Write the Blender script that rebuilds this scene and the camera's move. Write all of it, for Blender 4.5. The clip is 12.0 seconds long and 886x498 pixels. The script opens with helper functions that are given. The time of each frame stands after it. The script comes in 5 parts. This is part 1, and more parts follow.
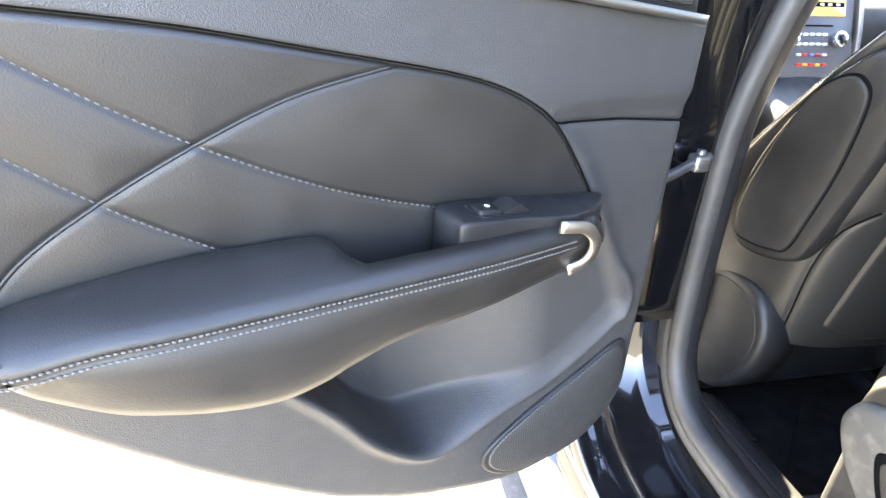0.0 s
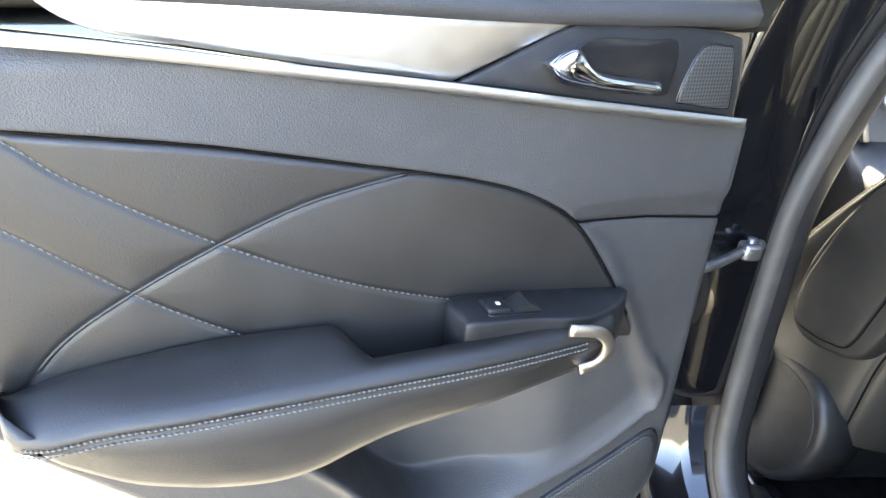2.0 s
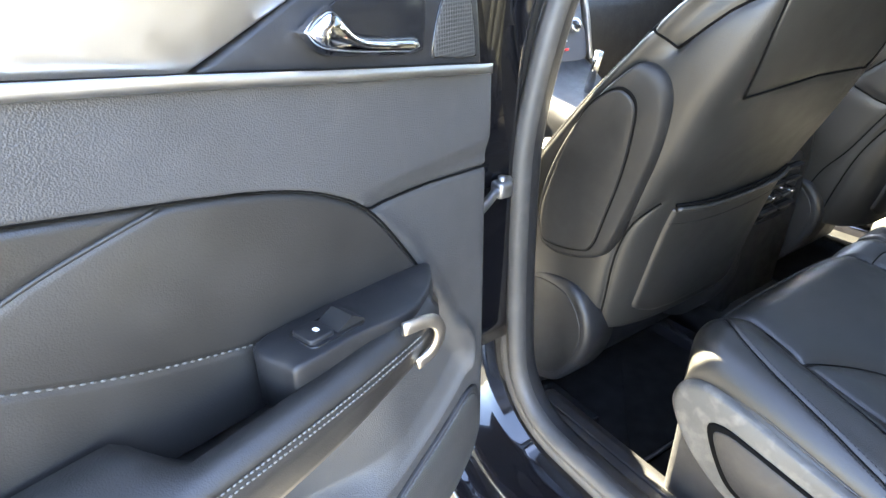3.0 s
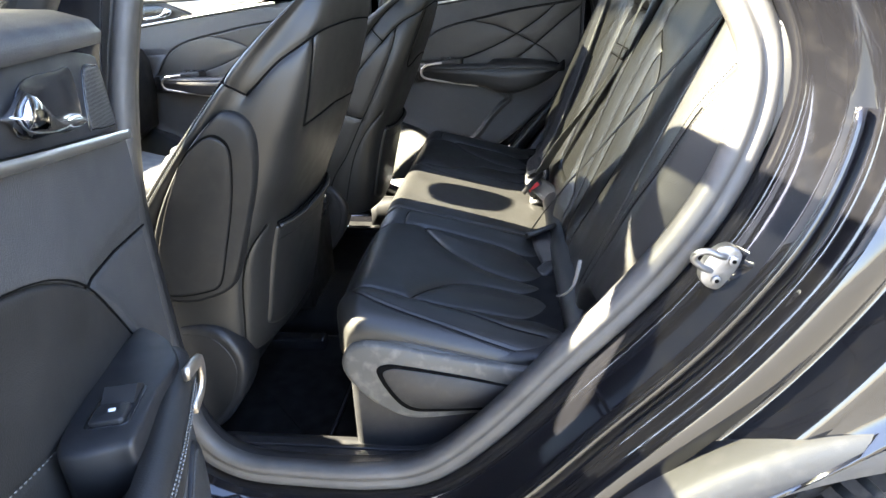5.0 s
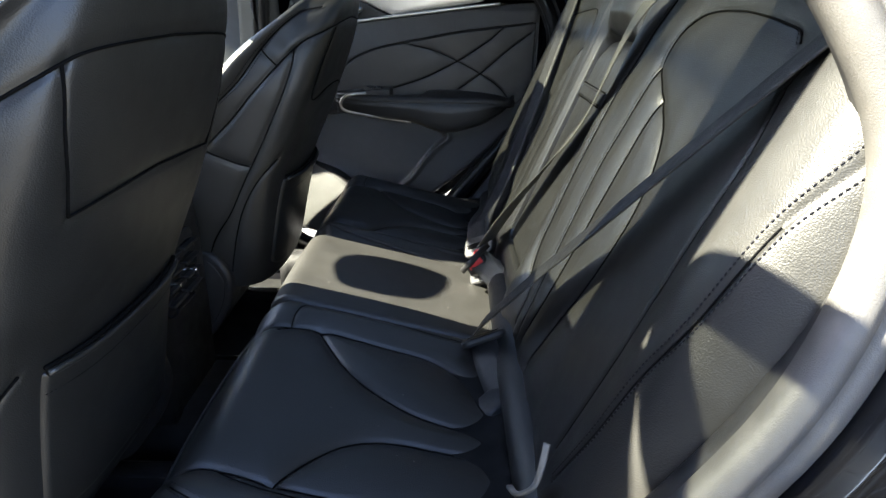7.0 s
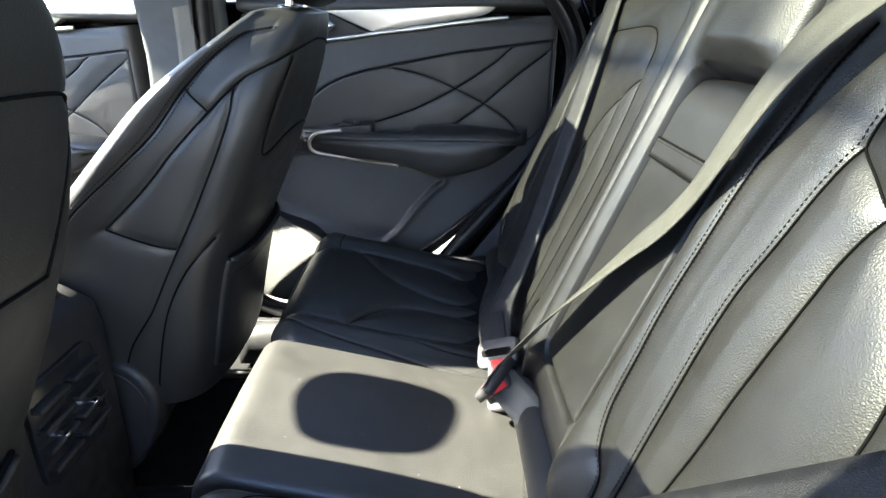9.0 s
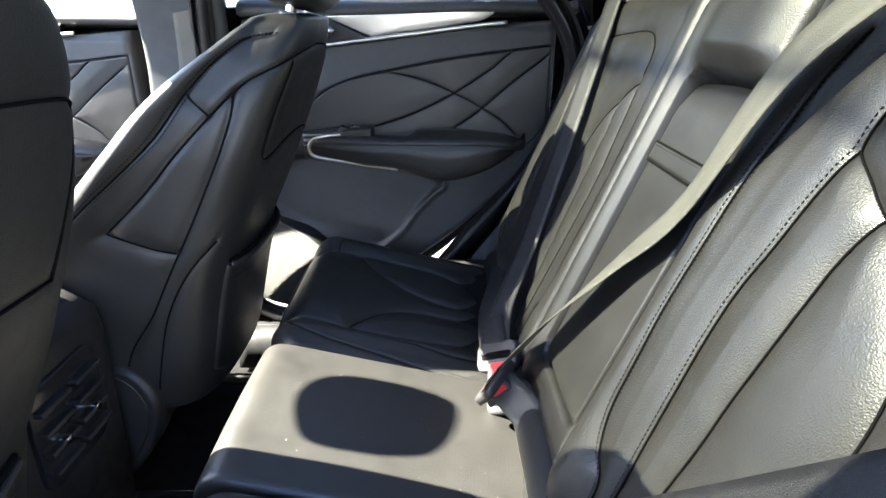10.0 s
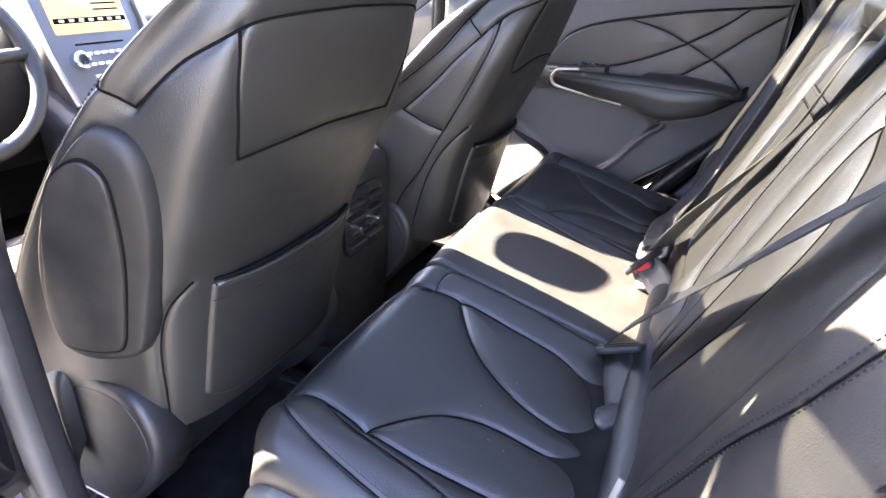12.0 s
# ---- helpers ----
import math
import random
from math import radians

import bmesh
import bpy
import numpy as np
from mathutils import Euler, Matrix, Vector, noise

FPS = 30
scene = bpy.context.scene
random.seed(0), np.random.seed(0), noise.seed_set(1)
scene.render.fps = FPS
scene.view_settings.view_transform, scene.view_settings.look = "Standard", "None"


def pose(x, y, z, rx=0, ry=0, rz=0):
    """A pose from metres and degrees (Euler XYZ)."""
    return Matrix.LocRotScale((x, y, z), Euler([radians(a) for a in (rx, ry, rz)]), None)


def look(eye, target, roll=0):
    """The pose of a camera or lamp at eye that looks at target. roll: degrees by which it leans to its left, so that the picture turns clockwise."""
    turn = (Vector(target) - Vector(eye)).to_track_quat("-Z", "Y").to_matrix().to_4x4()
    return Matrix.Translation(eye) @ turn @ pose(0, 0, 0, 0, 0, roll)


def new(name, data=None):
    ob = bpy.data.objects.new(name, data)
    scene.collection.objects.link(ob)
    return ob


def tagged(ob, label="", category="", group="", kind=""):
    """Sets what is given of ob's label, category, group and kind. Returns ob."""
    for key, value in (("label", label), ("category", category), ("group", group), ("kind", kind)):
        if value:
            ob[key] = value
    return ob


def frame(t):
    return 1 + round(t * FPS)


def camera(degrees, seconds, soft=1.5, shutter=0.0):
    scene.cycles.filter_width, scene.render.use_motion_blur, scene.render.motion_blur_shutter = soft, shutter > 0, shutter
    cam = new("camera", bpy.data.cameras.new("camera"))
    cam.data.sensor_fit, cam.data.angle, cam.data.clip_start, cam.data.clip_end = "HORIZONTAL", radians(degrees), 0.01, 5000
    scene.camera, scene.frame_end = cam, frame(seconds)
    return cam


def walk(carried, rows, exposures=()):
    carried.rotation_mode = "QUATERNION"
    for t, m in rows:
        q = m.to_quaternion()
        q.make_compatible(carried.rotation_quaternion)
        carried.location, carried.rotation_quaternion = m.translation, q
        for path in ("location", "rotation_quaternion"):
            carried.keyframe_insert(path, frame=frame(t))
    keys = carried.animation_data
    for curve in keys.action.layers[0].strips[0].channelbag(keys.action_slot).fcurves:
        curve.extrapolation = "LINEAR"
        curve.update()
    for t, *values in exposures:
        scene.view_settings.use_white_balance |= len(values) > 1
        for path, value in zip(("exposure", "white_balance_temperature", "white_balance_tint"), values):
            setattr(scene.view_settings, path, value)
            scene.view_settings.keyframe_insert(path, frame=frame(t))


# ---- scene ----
cam = camera(73.9, 12.0)
PATH = [
    (0, (-1.3, -0.038, 1.079), (-0.917, 1.699, 0.164), 2.6),
    (0.5, (-1.275, -0.038, 1.11), (-1.079, 1.76, 0.256), 2.9),
    (1, (-1.248, -0.043, 1.143), (-1.14, 1.768, 0.3), 2.6),
    (1.5, (-1.236, -0.04, 1.149), (-1.151, 1.767, 0.297), 2.6),
    (2, (-1.237, -0.034, 1.147), (-1.135, 1.771, 0.293), 2.4),
    (2.5, (-1.254, 0.013, 1.139), (-0.897, 1.77, 0.254), 0.1),
    (3, (-1.281, 0.069, 1.136), (-0.301, 1.539, 0.199), -1.0),
    (3.5, (-1.348, 0.039, 1.145), (0.03, 1.129, 0.189), -1.1),
    (3.7, (-1.405, 0.013, 1.127), (0.117, 0.959, 0.241), -3.0),
    (5.3, (-1.479, 0.168, 1.155), (0.338, 0.298, 0.329), -0.5),
    (5.5, (-1.473, 0.174, 1.152), (0.346, 0.264, 0.326), 0.0),
    (6, (-1.388, 0.157, 1.138), (0.448, 0.173, 0.345), 0.4),
    (6.5, (-1.216, 0.097, 1.13), (0.629, 0.17, 0.362), 1.5),
    (7, (-1.064, 0.119, 1.135), (0.785, 0.145, 0.374), 1.0),
    (7.5, (-0.912, 0.166, 1.156), (0.936, 0.114, 0.393), 1.3),
    (9.5, (-0.676, 0.154, 1.15), (1.183, 0.131, 0.412), 0.5),
    (10, (-0.691, 0.158, 1.152), (1.171, 0.126, 0.422), 0.6),
    (10.5, (-0.762, 0.166, 1.163), (1.095, 0.116, 0.421), 1.1),
    (11, (-0.842, 0.165, 1.158), (0.992, 0.138, 0.363), 2.7),
    (11.5, (-0.926, 0.092, 1.155), (0.848, 0.458, 0.307), 4.2),
    (12, (-1.029, 0.026, 1.156), (0.62, 0.733, 0.273), 3.3),
]
EXPOSURES = [(0.0, 5.85, 7100, 20), (0.5, 6.05, 7200, 18), (1.0, 5.75, 7100, 19), (1.5, 5.55, 7000, 18), (2.5, 5.65, 7000, 17), (3.5, 6.05, 6900, 17), (5.3, 4.9, 6500, 19), (6.0, 4.75, 6400, 19), (6.5, 4.4, 6300, 20), (7.0, 4.25, 6200, 18), (7.7, 5.05, 5500, 10),
             (9.3, 5.15, 6100, 20), (10.5, 5.0, 6000, 21), (11.2, 5.3, 6100, 24), (12.0, 6.15, 6600, 32)]
walk(cam, [(t, look(eye, target, roll)) for t, eye, target, roll in PATH], EXPOSURES)

# ---- world, sun ----
SUN_EL, SUN_AZ = 43.0, 5.0          # degrees; azimuth to the car's left of straight ahead
world = bpy.data.worlds.new("world")
scene.world = world
world.use_nodes = True
wn = world.node_tree
sky = wn.nodes.new("ShaderNodeTexSky")
sky.sky_type, sky.sun_disc = "NISHITA", False
sky.sun_elevation, sky.sun_rotation = radians(SUN_EL), radians(-SUN_AZ)
wn.nodes["Background"].inputs["Strength"].default_value = 0.075
wn.links.new(sky.outputs[0], wn.nodes["Background"].inputs["Color"])
sun = new("sun", bpy.data.lights.new("sun", "SUN"))
sun.data.energy, sun.data.angle, sun.data.color = 5.0, radians(0.53), (1.0, 0.965, 0.70)
sun.matrix_basis = look((0, 0, 0), (math.sin(radians(SUN_AZ)) * math.cos(radians(SUN_EL)),
                                    -math.cos(radians(SUN_AZ)) * math.cos(radians(SUN_EL)), -math.sin(radians(SUN_EL))))


# ---- materials ----
def material(name, color, rough=0.5, metal=0.0, vary=0.15, vary_scale=6.0, grain=0.0, grain_scale=600.0, kind="noise",
             coat=0.0, spec=0.5, rough_vary=0.08, dust=0.0, sheen=0.0):
    """A surface with broad blotches, fine relief, and uneven gloss, all in metres."""
    m = bpy.data.materials.new(name)
    m.use_nodes = True
    nt = m.node_tree
    n, ln = nt.nodes, nt.links
    b = n["Principled BSDF"]
    co = n.new("ShaderNodeTexCoord")
    broad = n.new("ShaderNodeTexNoise")
    broad.inputs["Scale"].default_value, broad.inputs["Detail"].default_value = vary_scale, 6
    ln.new(co.outputs["Object"], broad.inputs["Vector"])
    ramp = n.new("ShaderNodeMapRange")
    ramp.inputs["From Min"].default_value, ramp.inputs["From Max"].default_value = 0.3, 0.7
    ramp.inputs["To Min"].default_value, ramp.inputs["To Max"].default_value = 1 - vary, 1 + vary
    ln.new(broad.outputs["Fac"], ramp.inputs["Value"])
    mul = n.new("ShaderNodeVectorMath")
    mul.operation = "SCALE"
    mul.inputs[0].default_value = color
    ln.new(ramp.outputs[0], mul.inputs["Scale"])
    out = mul.outputs[0]
    if dust:
        fine = n.new("ShaderNodeTexNoise")
        fine.inputs["Scale"].default_value, fine.inputs["Detail"].default_value = 45, 10
        ln.new(co.outputs["Object"], fine.inputs["Vector"])
        dr = n.new("ShaderNodeMapRange")
        dr.inputs["From Min"].default_value, dr.inputs["From Max"].default_value = 0.52, 0.8
        dr.inputs["To Max"].default_value = dust
        ln.new(fine.outputs["Fac"], dr.inputs["Value"])
        mix = n.new("ShaderNodeMix")
        mix.data_type = "RGBA"
        mix.inputs["B"].default_value = (0.32, 0.29, 0.25, 1)
        ln.new(dr.outputs[0], mix.inputs["Factor"])
        ln.new(out, mix.inputs["A"])
        out = mix.outputs["Result"]
    ln.new(out, b.inputs["Base Color"])
    rr = n.new("ShaderNodeMapRange")
    rr.inputs["From Min"].default_value, rr.inputs["From Max"].default_value = 0.3, 0.7
    rr.inputs["To Min"].default_value, rr.inputs["To Max"].default_value = max(0.02, rough - rough_vary), min(1, rough + rough_vary)
    mid = n.new("ShaderNodeTexNoise")
    mid.inputs["Scale"].default_value, mid.inputs["Detail"].default_value = vary_scale * 4, 5
    ln.new(co.outputs["Object"], mid.inputs["Vector"])
    ln.new(mid.outputs["Fac"], rr.inputs["Value"])
    ln.new(rr.outputs[0], b.inputs["Roughness"])
    b.inputs["Metallic"].default_value = metal
    b.inputs["Specular IOR Level"].default_value = spec
    b.inputs["Coat Weight"].default_value = coat
    b.inputs["Coat Roughness"].default_value = 0.03
    b.inputs["Sheen Weight"].default_value = sheen
    if grain:
        if kind == "pebble":
            g = n.new("ShaderNodeTexVoronoi")
            g.feature = "SMOOTH_F1"
            g.inputs["Scale"].default_value = grain_scale
            gout = g.outputs["Distance"]
        elif kind == "weave":
            g = n.new("ShaderNodeTexWave")
            g.inputs["Scale"].default_value, g.inputs["Distortion"].default_value = grain_scale, 0.4
            gout = g.outputs["Fac"]
        else:
            g = n.new("ShaderNodeTexNoise")
            g.inputs["Scale"].default_value, g.inputs["Detail"].default_value = grain_scale, 4
            gout = g.outputs["Fac"]
        ln.new(co.outputs["Object"], g.inputs["Vector"])
        bump = n.new("ShaderNodeBump")
        bump.inputs["Strength"].default_value, bump.inputs["Distance"].default_value = grain, 0.0012
        ln.new(gout, bump.inputs["Height"])
        ln.new(bump.outputs[0], b.inputs["Normal"])
    return m


def perforated(name, color, spacing, rough, turn=0.0):
    """A sheet with rows of small dark holes, laid out along a direction in plan and the height."""
    m = material(name, color, rough, vary=0.1)
    n, ln = m.node_tree.nodes, m.node_tree.links
    b = n["Principled BSDF"]
    co = n.new("ShaderNodeTexCoord")
    rot = n.new("ShaderNodeMapping")
    rot.inputs["Rotation"].default_value = (0, 0, radians(turn))
    ln.new(co.outputs["Object"], rot.inputs["Vector"])
    sep, com = n.new("ShaderNodeSeparateXYZ"), n.new("ShaderNodeCombineXYZ")
    ln.new(rot.outputs[0], sep.inputs[0])
    ln.new(sep.outputs["X"], com.inputs["X"]), ln.new(sep.outputs["Z"], com.inputs["Y"])
    v = n.new("ShaderNodeTexVoronoi")
    v.voronoi_dimensions = "2D"
    v.inputs["Scale"].default_value, v.inputs["Randomness"].default_value = 1 / spacing, 0.0
    ln.new(com.outputs[0], v.inputs["Vector"])
    r = n.new("ShaderNodeMapRange")
    r.inputs["From Min"].default_value, r.inputs["From Max"].default_value = 0.30, 0.44
    r.inputs["To Min"].default_value, r.inputs["To Max"].default_value = 0.15, 1.0
    ln.new(v.outputs["Distance"], r.inputs["Value"])
    old = b.inputs["Base Color"].links[0].from_socket
    mul = n.new("ShaderNodeVectorMath")
    mul.operation = "SCALE"
    ln.new(old, mul.inputs[0])
    ln.new(r.outputs[0], mul.inputs["Scale"])
    ln.new(mul.outputs[0], b.inputs["Base Color"])
    bump = n.new("ShaderNodeBump")
    bump.inputs["Strength"].default_value, bump.inputs["Distance"].default_value = 0.5, 0.0008
    ln.new(r.outputs[0], bump.inputs["Height"])
    ln.new(bump.outputs[0], b.inputs["Normal"])
    return m


def glass(name, tint):
    m = bpy.data.materials.new(name)
    m.use_nodes = True
    n, ln = m.node_tree.nodes, m.node_tree.links
    b = n["Principled BSDF"]
    n.remove(b)
    tr, gl, mx, fr = (n.new(k) for k in ("ShaderNodeBsdfTransparent", "ShaderNodeBsdfGlossy", "ShaderNodeMixShader", "ShaderNodeLayerWeight"))
    tr.inputs["Color"].default_value = (*tint, 1)
    gl.inputs["Roughness"].default_value = 0.02
    steep, amount = n.new("ShaderNodeMath"), n.new("ShaderNodeMath")
    steep.operation, steep.inputs[1].default_value = "POWER", 4.0
    amount.operation, amount.inputs[1].default_value, amount.inputs[2].default_value = "MULTIPLY_ADD", 0.8, 0.035
    ln.new(fr.outputs["Facing"], steep.inputs[0]), ln.new(steep.outputs[0], amount.inputs[0])
    ln.new(amount.outputs[0], mx.inputs[0]), ln.new(tr.outputs[0], mx.inputs[1]), ln.new(gl.outputs[0], mx.inputs[2])
    ln.new(mx.outputs[0], n["Material Output"].inputs["Surface"])
    return m


LEATHER = material("black_leather", (0.0150, 0.0147, 0.0138), 0.41, vary=0.18, vary_scale=9, grain=0.24, grain_scale=850, kind="pebble", rough_vary=0.04, spec=0.5)
LEATHER_FINE = material("smooth_black_leather", (0.0165, 0.0155, 0.0145), 0.44, vary=0.15, vary_scale=7, grain=0.15, grain_scale=900, kind="pebble")
VINYL = material("grained_black_vinyl", (0.036, 0.036, 0.037), 0.5, vary=0.12, vary_scale=5, grain=0.42, grain_scale=950, kind="pebble", dust=0.03)
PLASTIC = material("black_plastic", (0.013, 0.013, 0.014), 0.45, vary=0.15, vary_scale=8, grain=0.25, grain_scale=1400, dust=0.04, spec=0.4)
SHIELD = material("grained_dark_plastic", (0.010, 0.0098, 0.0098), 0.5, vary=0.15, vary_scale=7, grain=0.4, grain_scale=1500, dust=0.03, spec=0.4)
GREY_PLASTIC = material("worn_grey_plastic", (0.065, 0.063, 0.058), 0.55, vary=0.18, vary_scale=12, grain=0.4, grain_scale=900, dust=0.3)
CLADDING = material("weathered_grey_cladding", (0.055, 0.053, 0.05), 0.6, vary=0.12, vary_scale=8, grain=0.4, grain_scale=700, dust=0.1)
SATIN = material("satin_aluminium", (0.72, 0.70, 0.66), 0.36, metal=1.0, vary=0.05, vary_scale=20, rough_vary=0.04)
BRONZE = material("dull_satin_metal", (0.46, 0.42, 0.37), 0.4, metal=1.0, vary=0.08, vary_scale=20, rough_vary=0.05)
CHROME = material("chrome", (0.82, 0.82, 0.83), 0.06, metal=1.0, vary=0.03, rough_vary=0.02)
STEEL = material("zinc_plated_steel", (0.30, 0.30, 0.31), 0.45, metal=1.0, vary=0.2, vary_scale=60, rough_vary=0.15)
PAINT = material("black_car_paint", (0.004, 0.004, 0.005), 0.12, vary=0.2, coat=1.0, spec=0.25, rough_vary=0.04, dust=0.012)
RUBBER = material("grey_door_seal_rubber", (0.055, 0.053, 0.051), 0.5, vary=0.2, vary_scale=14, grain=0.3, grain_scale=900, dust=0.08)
TYRE = material("tyre_rubber", (0.02, 0.02, 0.02), 0.75, vary=0.2, grain=0.3, grain_scale=500, dust=0.12)
CARPET = material("black_carpet", (0.012, 0.012, 0.012), 0.95, vary=0.3, vary_scale=30, grain=1.0, grain_scale=900, spec=0.02)
WEBBING = material("black_seat_belt_webbing", (0.006, 0.006, 0.007), 0.55, vary=0.12, vary_scale=20, grain=0.6, grain_scale=900)
WEBBING_GREY = material("grey_seat_belt_webbing", (0.056, 0.054, 0.044), 0.6, vary=0.12, vary_scale=20, grain=0.6, grain_scale=900)
THREAD = material("grey_thread", (0.11, 0.11, 0.105), 0.7, vary=0.2, vary_scale=60)
THREAD_DARK = material("dark_thread", (0.012, 0.012, 0.015), 0.8, vary=0.2, vary_scale=60, spec=0.1)
RED = material("red_button_plastic", (0.55, 0.02, 0.02), 0.4, vary=0.1)
GLOSS_BLACK = material("gloss_black_plastic", (0.012, 0.012, 0.013), 0.15, vary=0.1, rough_vary=0.04)
HEADLINER = material("grey_headliner", (0.2, 0.195, 0.185), 0.95, vary=0.06, vary_scale=40, grain=0.4, grain_scale=900)
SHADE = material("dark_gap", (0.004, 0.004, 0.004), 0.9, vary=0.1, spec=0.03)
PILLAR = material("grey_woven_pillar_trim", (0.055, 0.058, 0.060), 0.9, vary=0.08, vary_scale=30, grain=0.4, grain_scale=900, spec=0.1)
ASPHALT = material("sunlit_asphalt", (0.085, 0.082, 0.078), 0.9, vary=0.15, vary_scale=1.5, grain=1.0, grain_scale=160, dust=0.25)
BUSH = material("dry_brush", (0.23, 0.15, 0.08), 0.95, vary=0.5, vary_scale=0.6)
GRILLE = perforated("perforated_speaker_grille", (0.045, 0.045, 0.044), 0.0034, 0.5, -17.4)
# Darker copy for the far grille, colour lowered to offset the sun on it.
GRILLE_DIMMED = perforated("perforated_dimmed_speaker_grille", (0.012, 0.0135, 0.0115), 0.0034, 0.6, 90)
ROOF_GLASS = glass("dark_roof_glass", (0.43, 0.44, 0.425))
ROOF_GLASS_REAR = glass("tinted_rear_roof_glass", (0.35, 0.36, 0.34))
PANE = glass("dark_tinted_window_glass", (0.42, 0.43, 0.42))
CLEAR = glass("clear_window_glass", (0.92, 0.95, 0.93))


# ---- builders ----
def thing(name, label, category, base, group=""):
    """An empty at the base of a thing, which parents its parts."""
    e = new(name)
    e.empty_display_size = 0.05
    e.matrix_basis = Matrix.Translation(base)
    return tagged(e, label, category, group)


def put(name, verts, faces, mat, parent=None, label="", smooth=True):
    me = bpy.data.meshes.new(name)
    me.from_pydata([tuple(map(float, v)) for v in verts], [], [tuple(map(int, f)) for f in faces])
    bm = bmesh.new()
    bm.from_mesh(me)
    bmesh.ops.recalc_face_normals(bm, faces=bm.faces)
    bm.to_mesh(me)
    bm.free()
    me.polygons.foreach_set("use_smooth", [smooth] * len(me.polygons))
    me.materials.append(mat)
    ob = new(name, me)
    if parent is not None:
        ob.parent = parent
        ob.matrix_parent_inverse = Matrix.Translation(-parent.matrix_basis.translation)
    if label:
        ob["label"] = label
    return ob


def curve1(pairs):
    """A smooth function through the pairs (x, y)."""
    xs, ys = (np.array(c, float) for c in zip(*sorted(pairs)))
    d = np.diff(ys) / np.diff(xs)
    m = np.zeros(len(xs))
    m[0], m[-1] = d[0], d[-1]
    for i in range(1, len(xs) - 1):
        m[i] = 0 if d[i - 1] * d[i] <= 0 else 2 * d[i - 1] * d[i] / (d[i - 1] + d[i])

    def f(x):
        x = np.clip(np.asarray(x, float), xs[0], xs[-1])
        i = np.clip(np.searchsorted(xs, x) - 1, 0, len(xs) - 2)
        h = xs[i + 1] - xs[i]
        t = (x - xs[i]) / h
        return ((2 * t**3 - 3 * t**2 + 1) * ys[i] + (t**3 - 2 * t**2 + t) * h * m[i]
                + (-2 * t**3 + 3 * t**2) * ys[i + 1] + (t**3 - t**2) * h * m[i + 1])
    return f


def spline(pts, n=8, closed=False):
    """Catmull-Rom through the points, n steps for each stretch."""
    p = np.array(pts, float)
    k = len(p)
    out = []
    for i in range(k if closed else k - 1):
        a, b, c, d = (p[j % k] if closed else p[min(max(j, 0), k - 1)] for j in (i - 1, i, i + 1, i + 2))
        for s in range(n):
            t = s / n
            out.append(0.5 * (2 * b + (c - a) * t + (2 * a - 5 * b + 4 * c - d) * t**2 + (3 * b - a - 3 * c + d) * t**3))
    if not closed:
        out.append(p[-1])
    return np.array(out)


def along(pts, step):
    """The polyline cut into equal steps."""
    p = np.array(pts, float)
    s = np.r_[0, np.cumsum(np.linalg.norm(np.diff(p, axis=0), axis=1))]
    n = max(2, int(round(s[-1] / step)) + 1)
    q = np.linspace(0, s[-1], n)
    return np.stack([np.interp(q, s, p[:, i]) for i in range(p.shape[1])], 1)


def far_from(u, w, line):
    """The distance of the points (u, w) from a polyline."""
    best = np.full(np.shape(u), 9.0)
    for a, b in zip(line[:-1], line[1:]):
        d = b - a
        t = np.clip(((u - a[0]) * d[0] + (w - a[1]) * d[1]) / (d @ d + 1e-12), 0, 1)
        best = np.minimum(best, np.hypot(u - a[0] - t * d[0], w - a[1] - t * d[1]))
    return best


def inside(u, w, poly):
    """The signed distance into a closed polygon: plus inside."""
    n = len(poly)
    odd = np.zeros(np.shape(u), bool)
    for i in range(n):
        (x0, y0), (x1, y1) = poly[i], poly[(i + 1) % n]
        cross = ((y0 > w) != (y1 > w)) & (u < (x1 - x0) * (w - y0) / (y1 - y0 + 1e-12) + x0)
        odd ^= cross
    d = far_from(u, w, np.vstack([poly, poly[:1]]))
    return np.where(odd, d, -d)


def step01(x, a, b):
    t = np.clip((x - a) / (b - a), 0, 1)
    return t * t * (3 - 2 * t)


def grid_faces(nu, nv, loop=False):
    return [(i * nv + j, (i + 1) % nu * nv + j, (i + 1) % nu * nv + j + 1, i * nv + j + 1)
            for i in range(nu if loop else nu - 1) for j in range(nv - 1)]


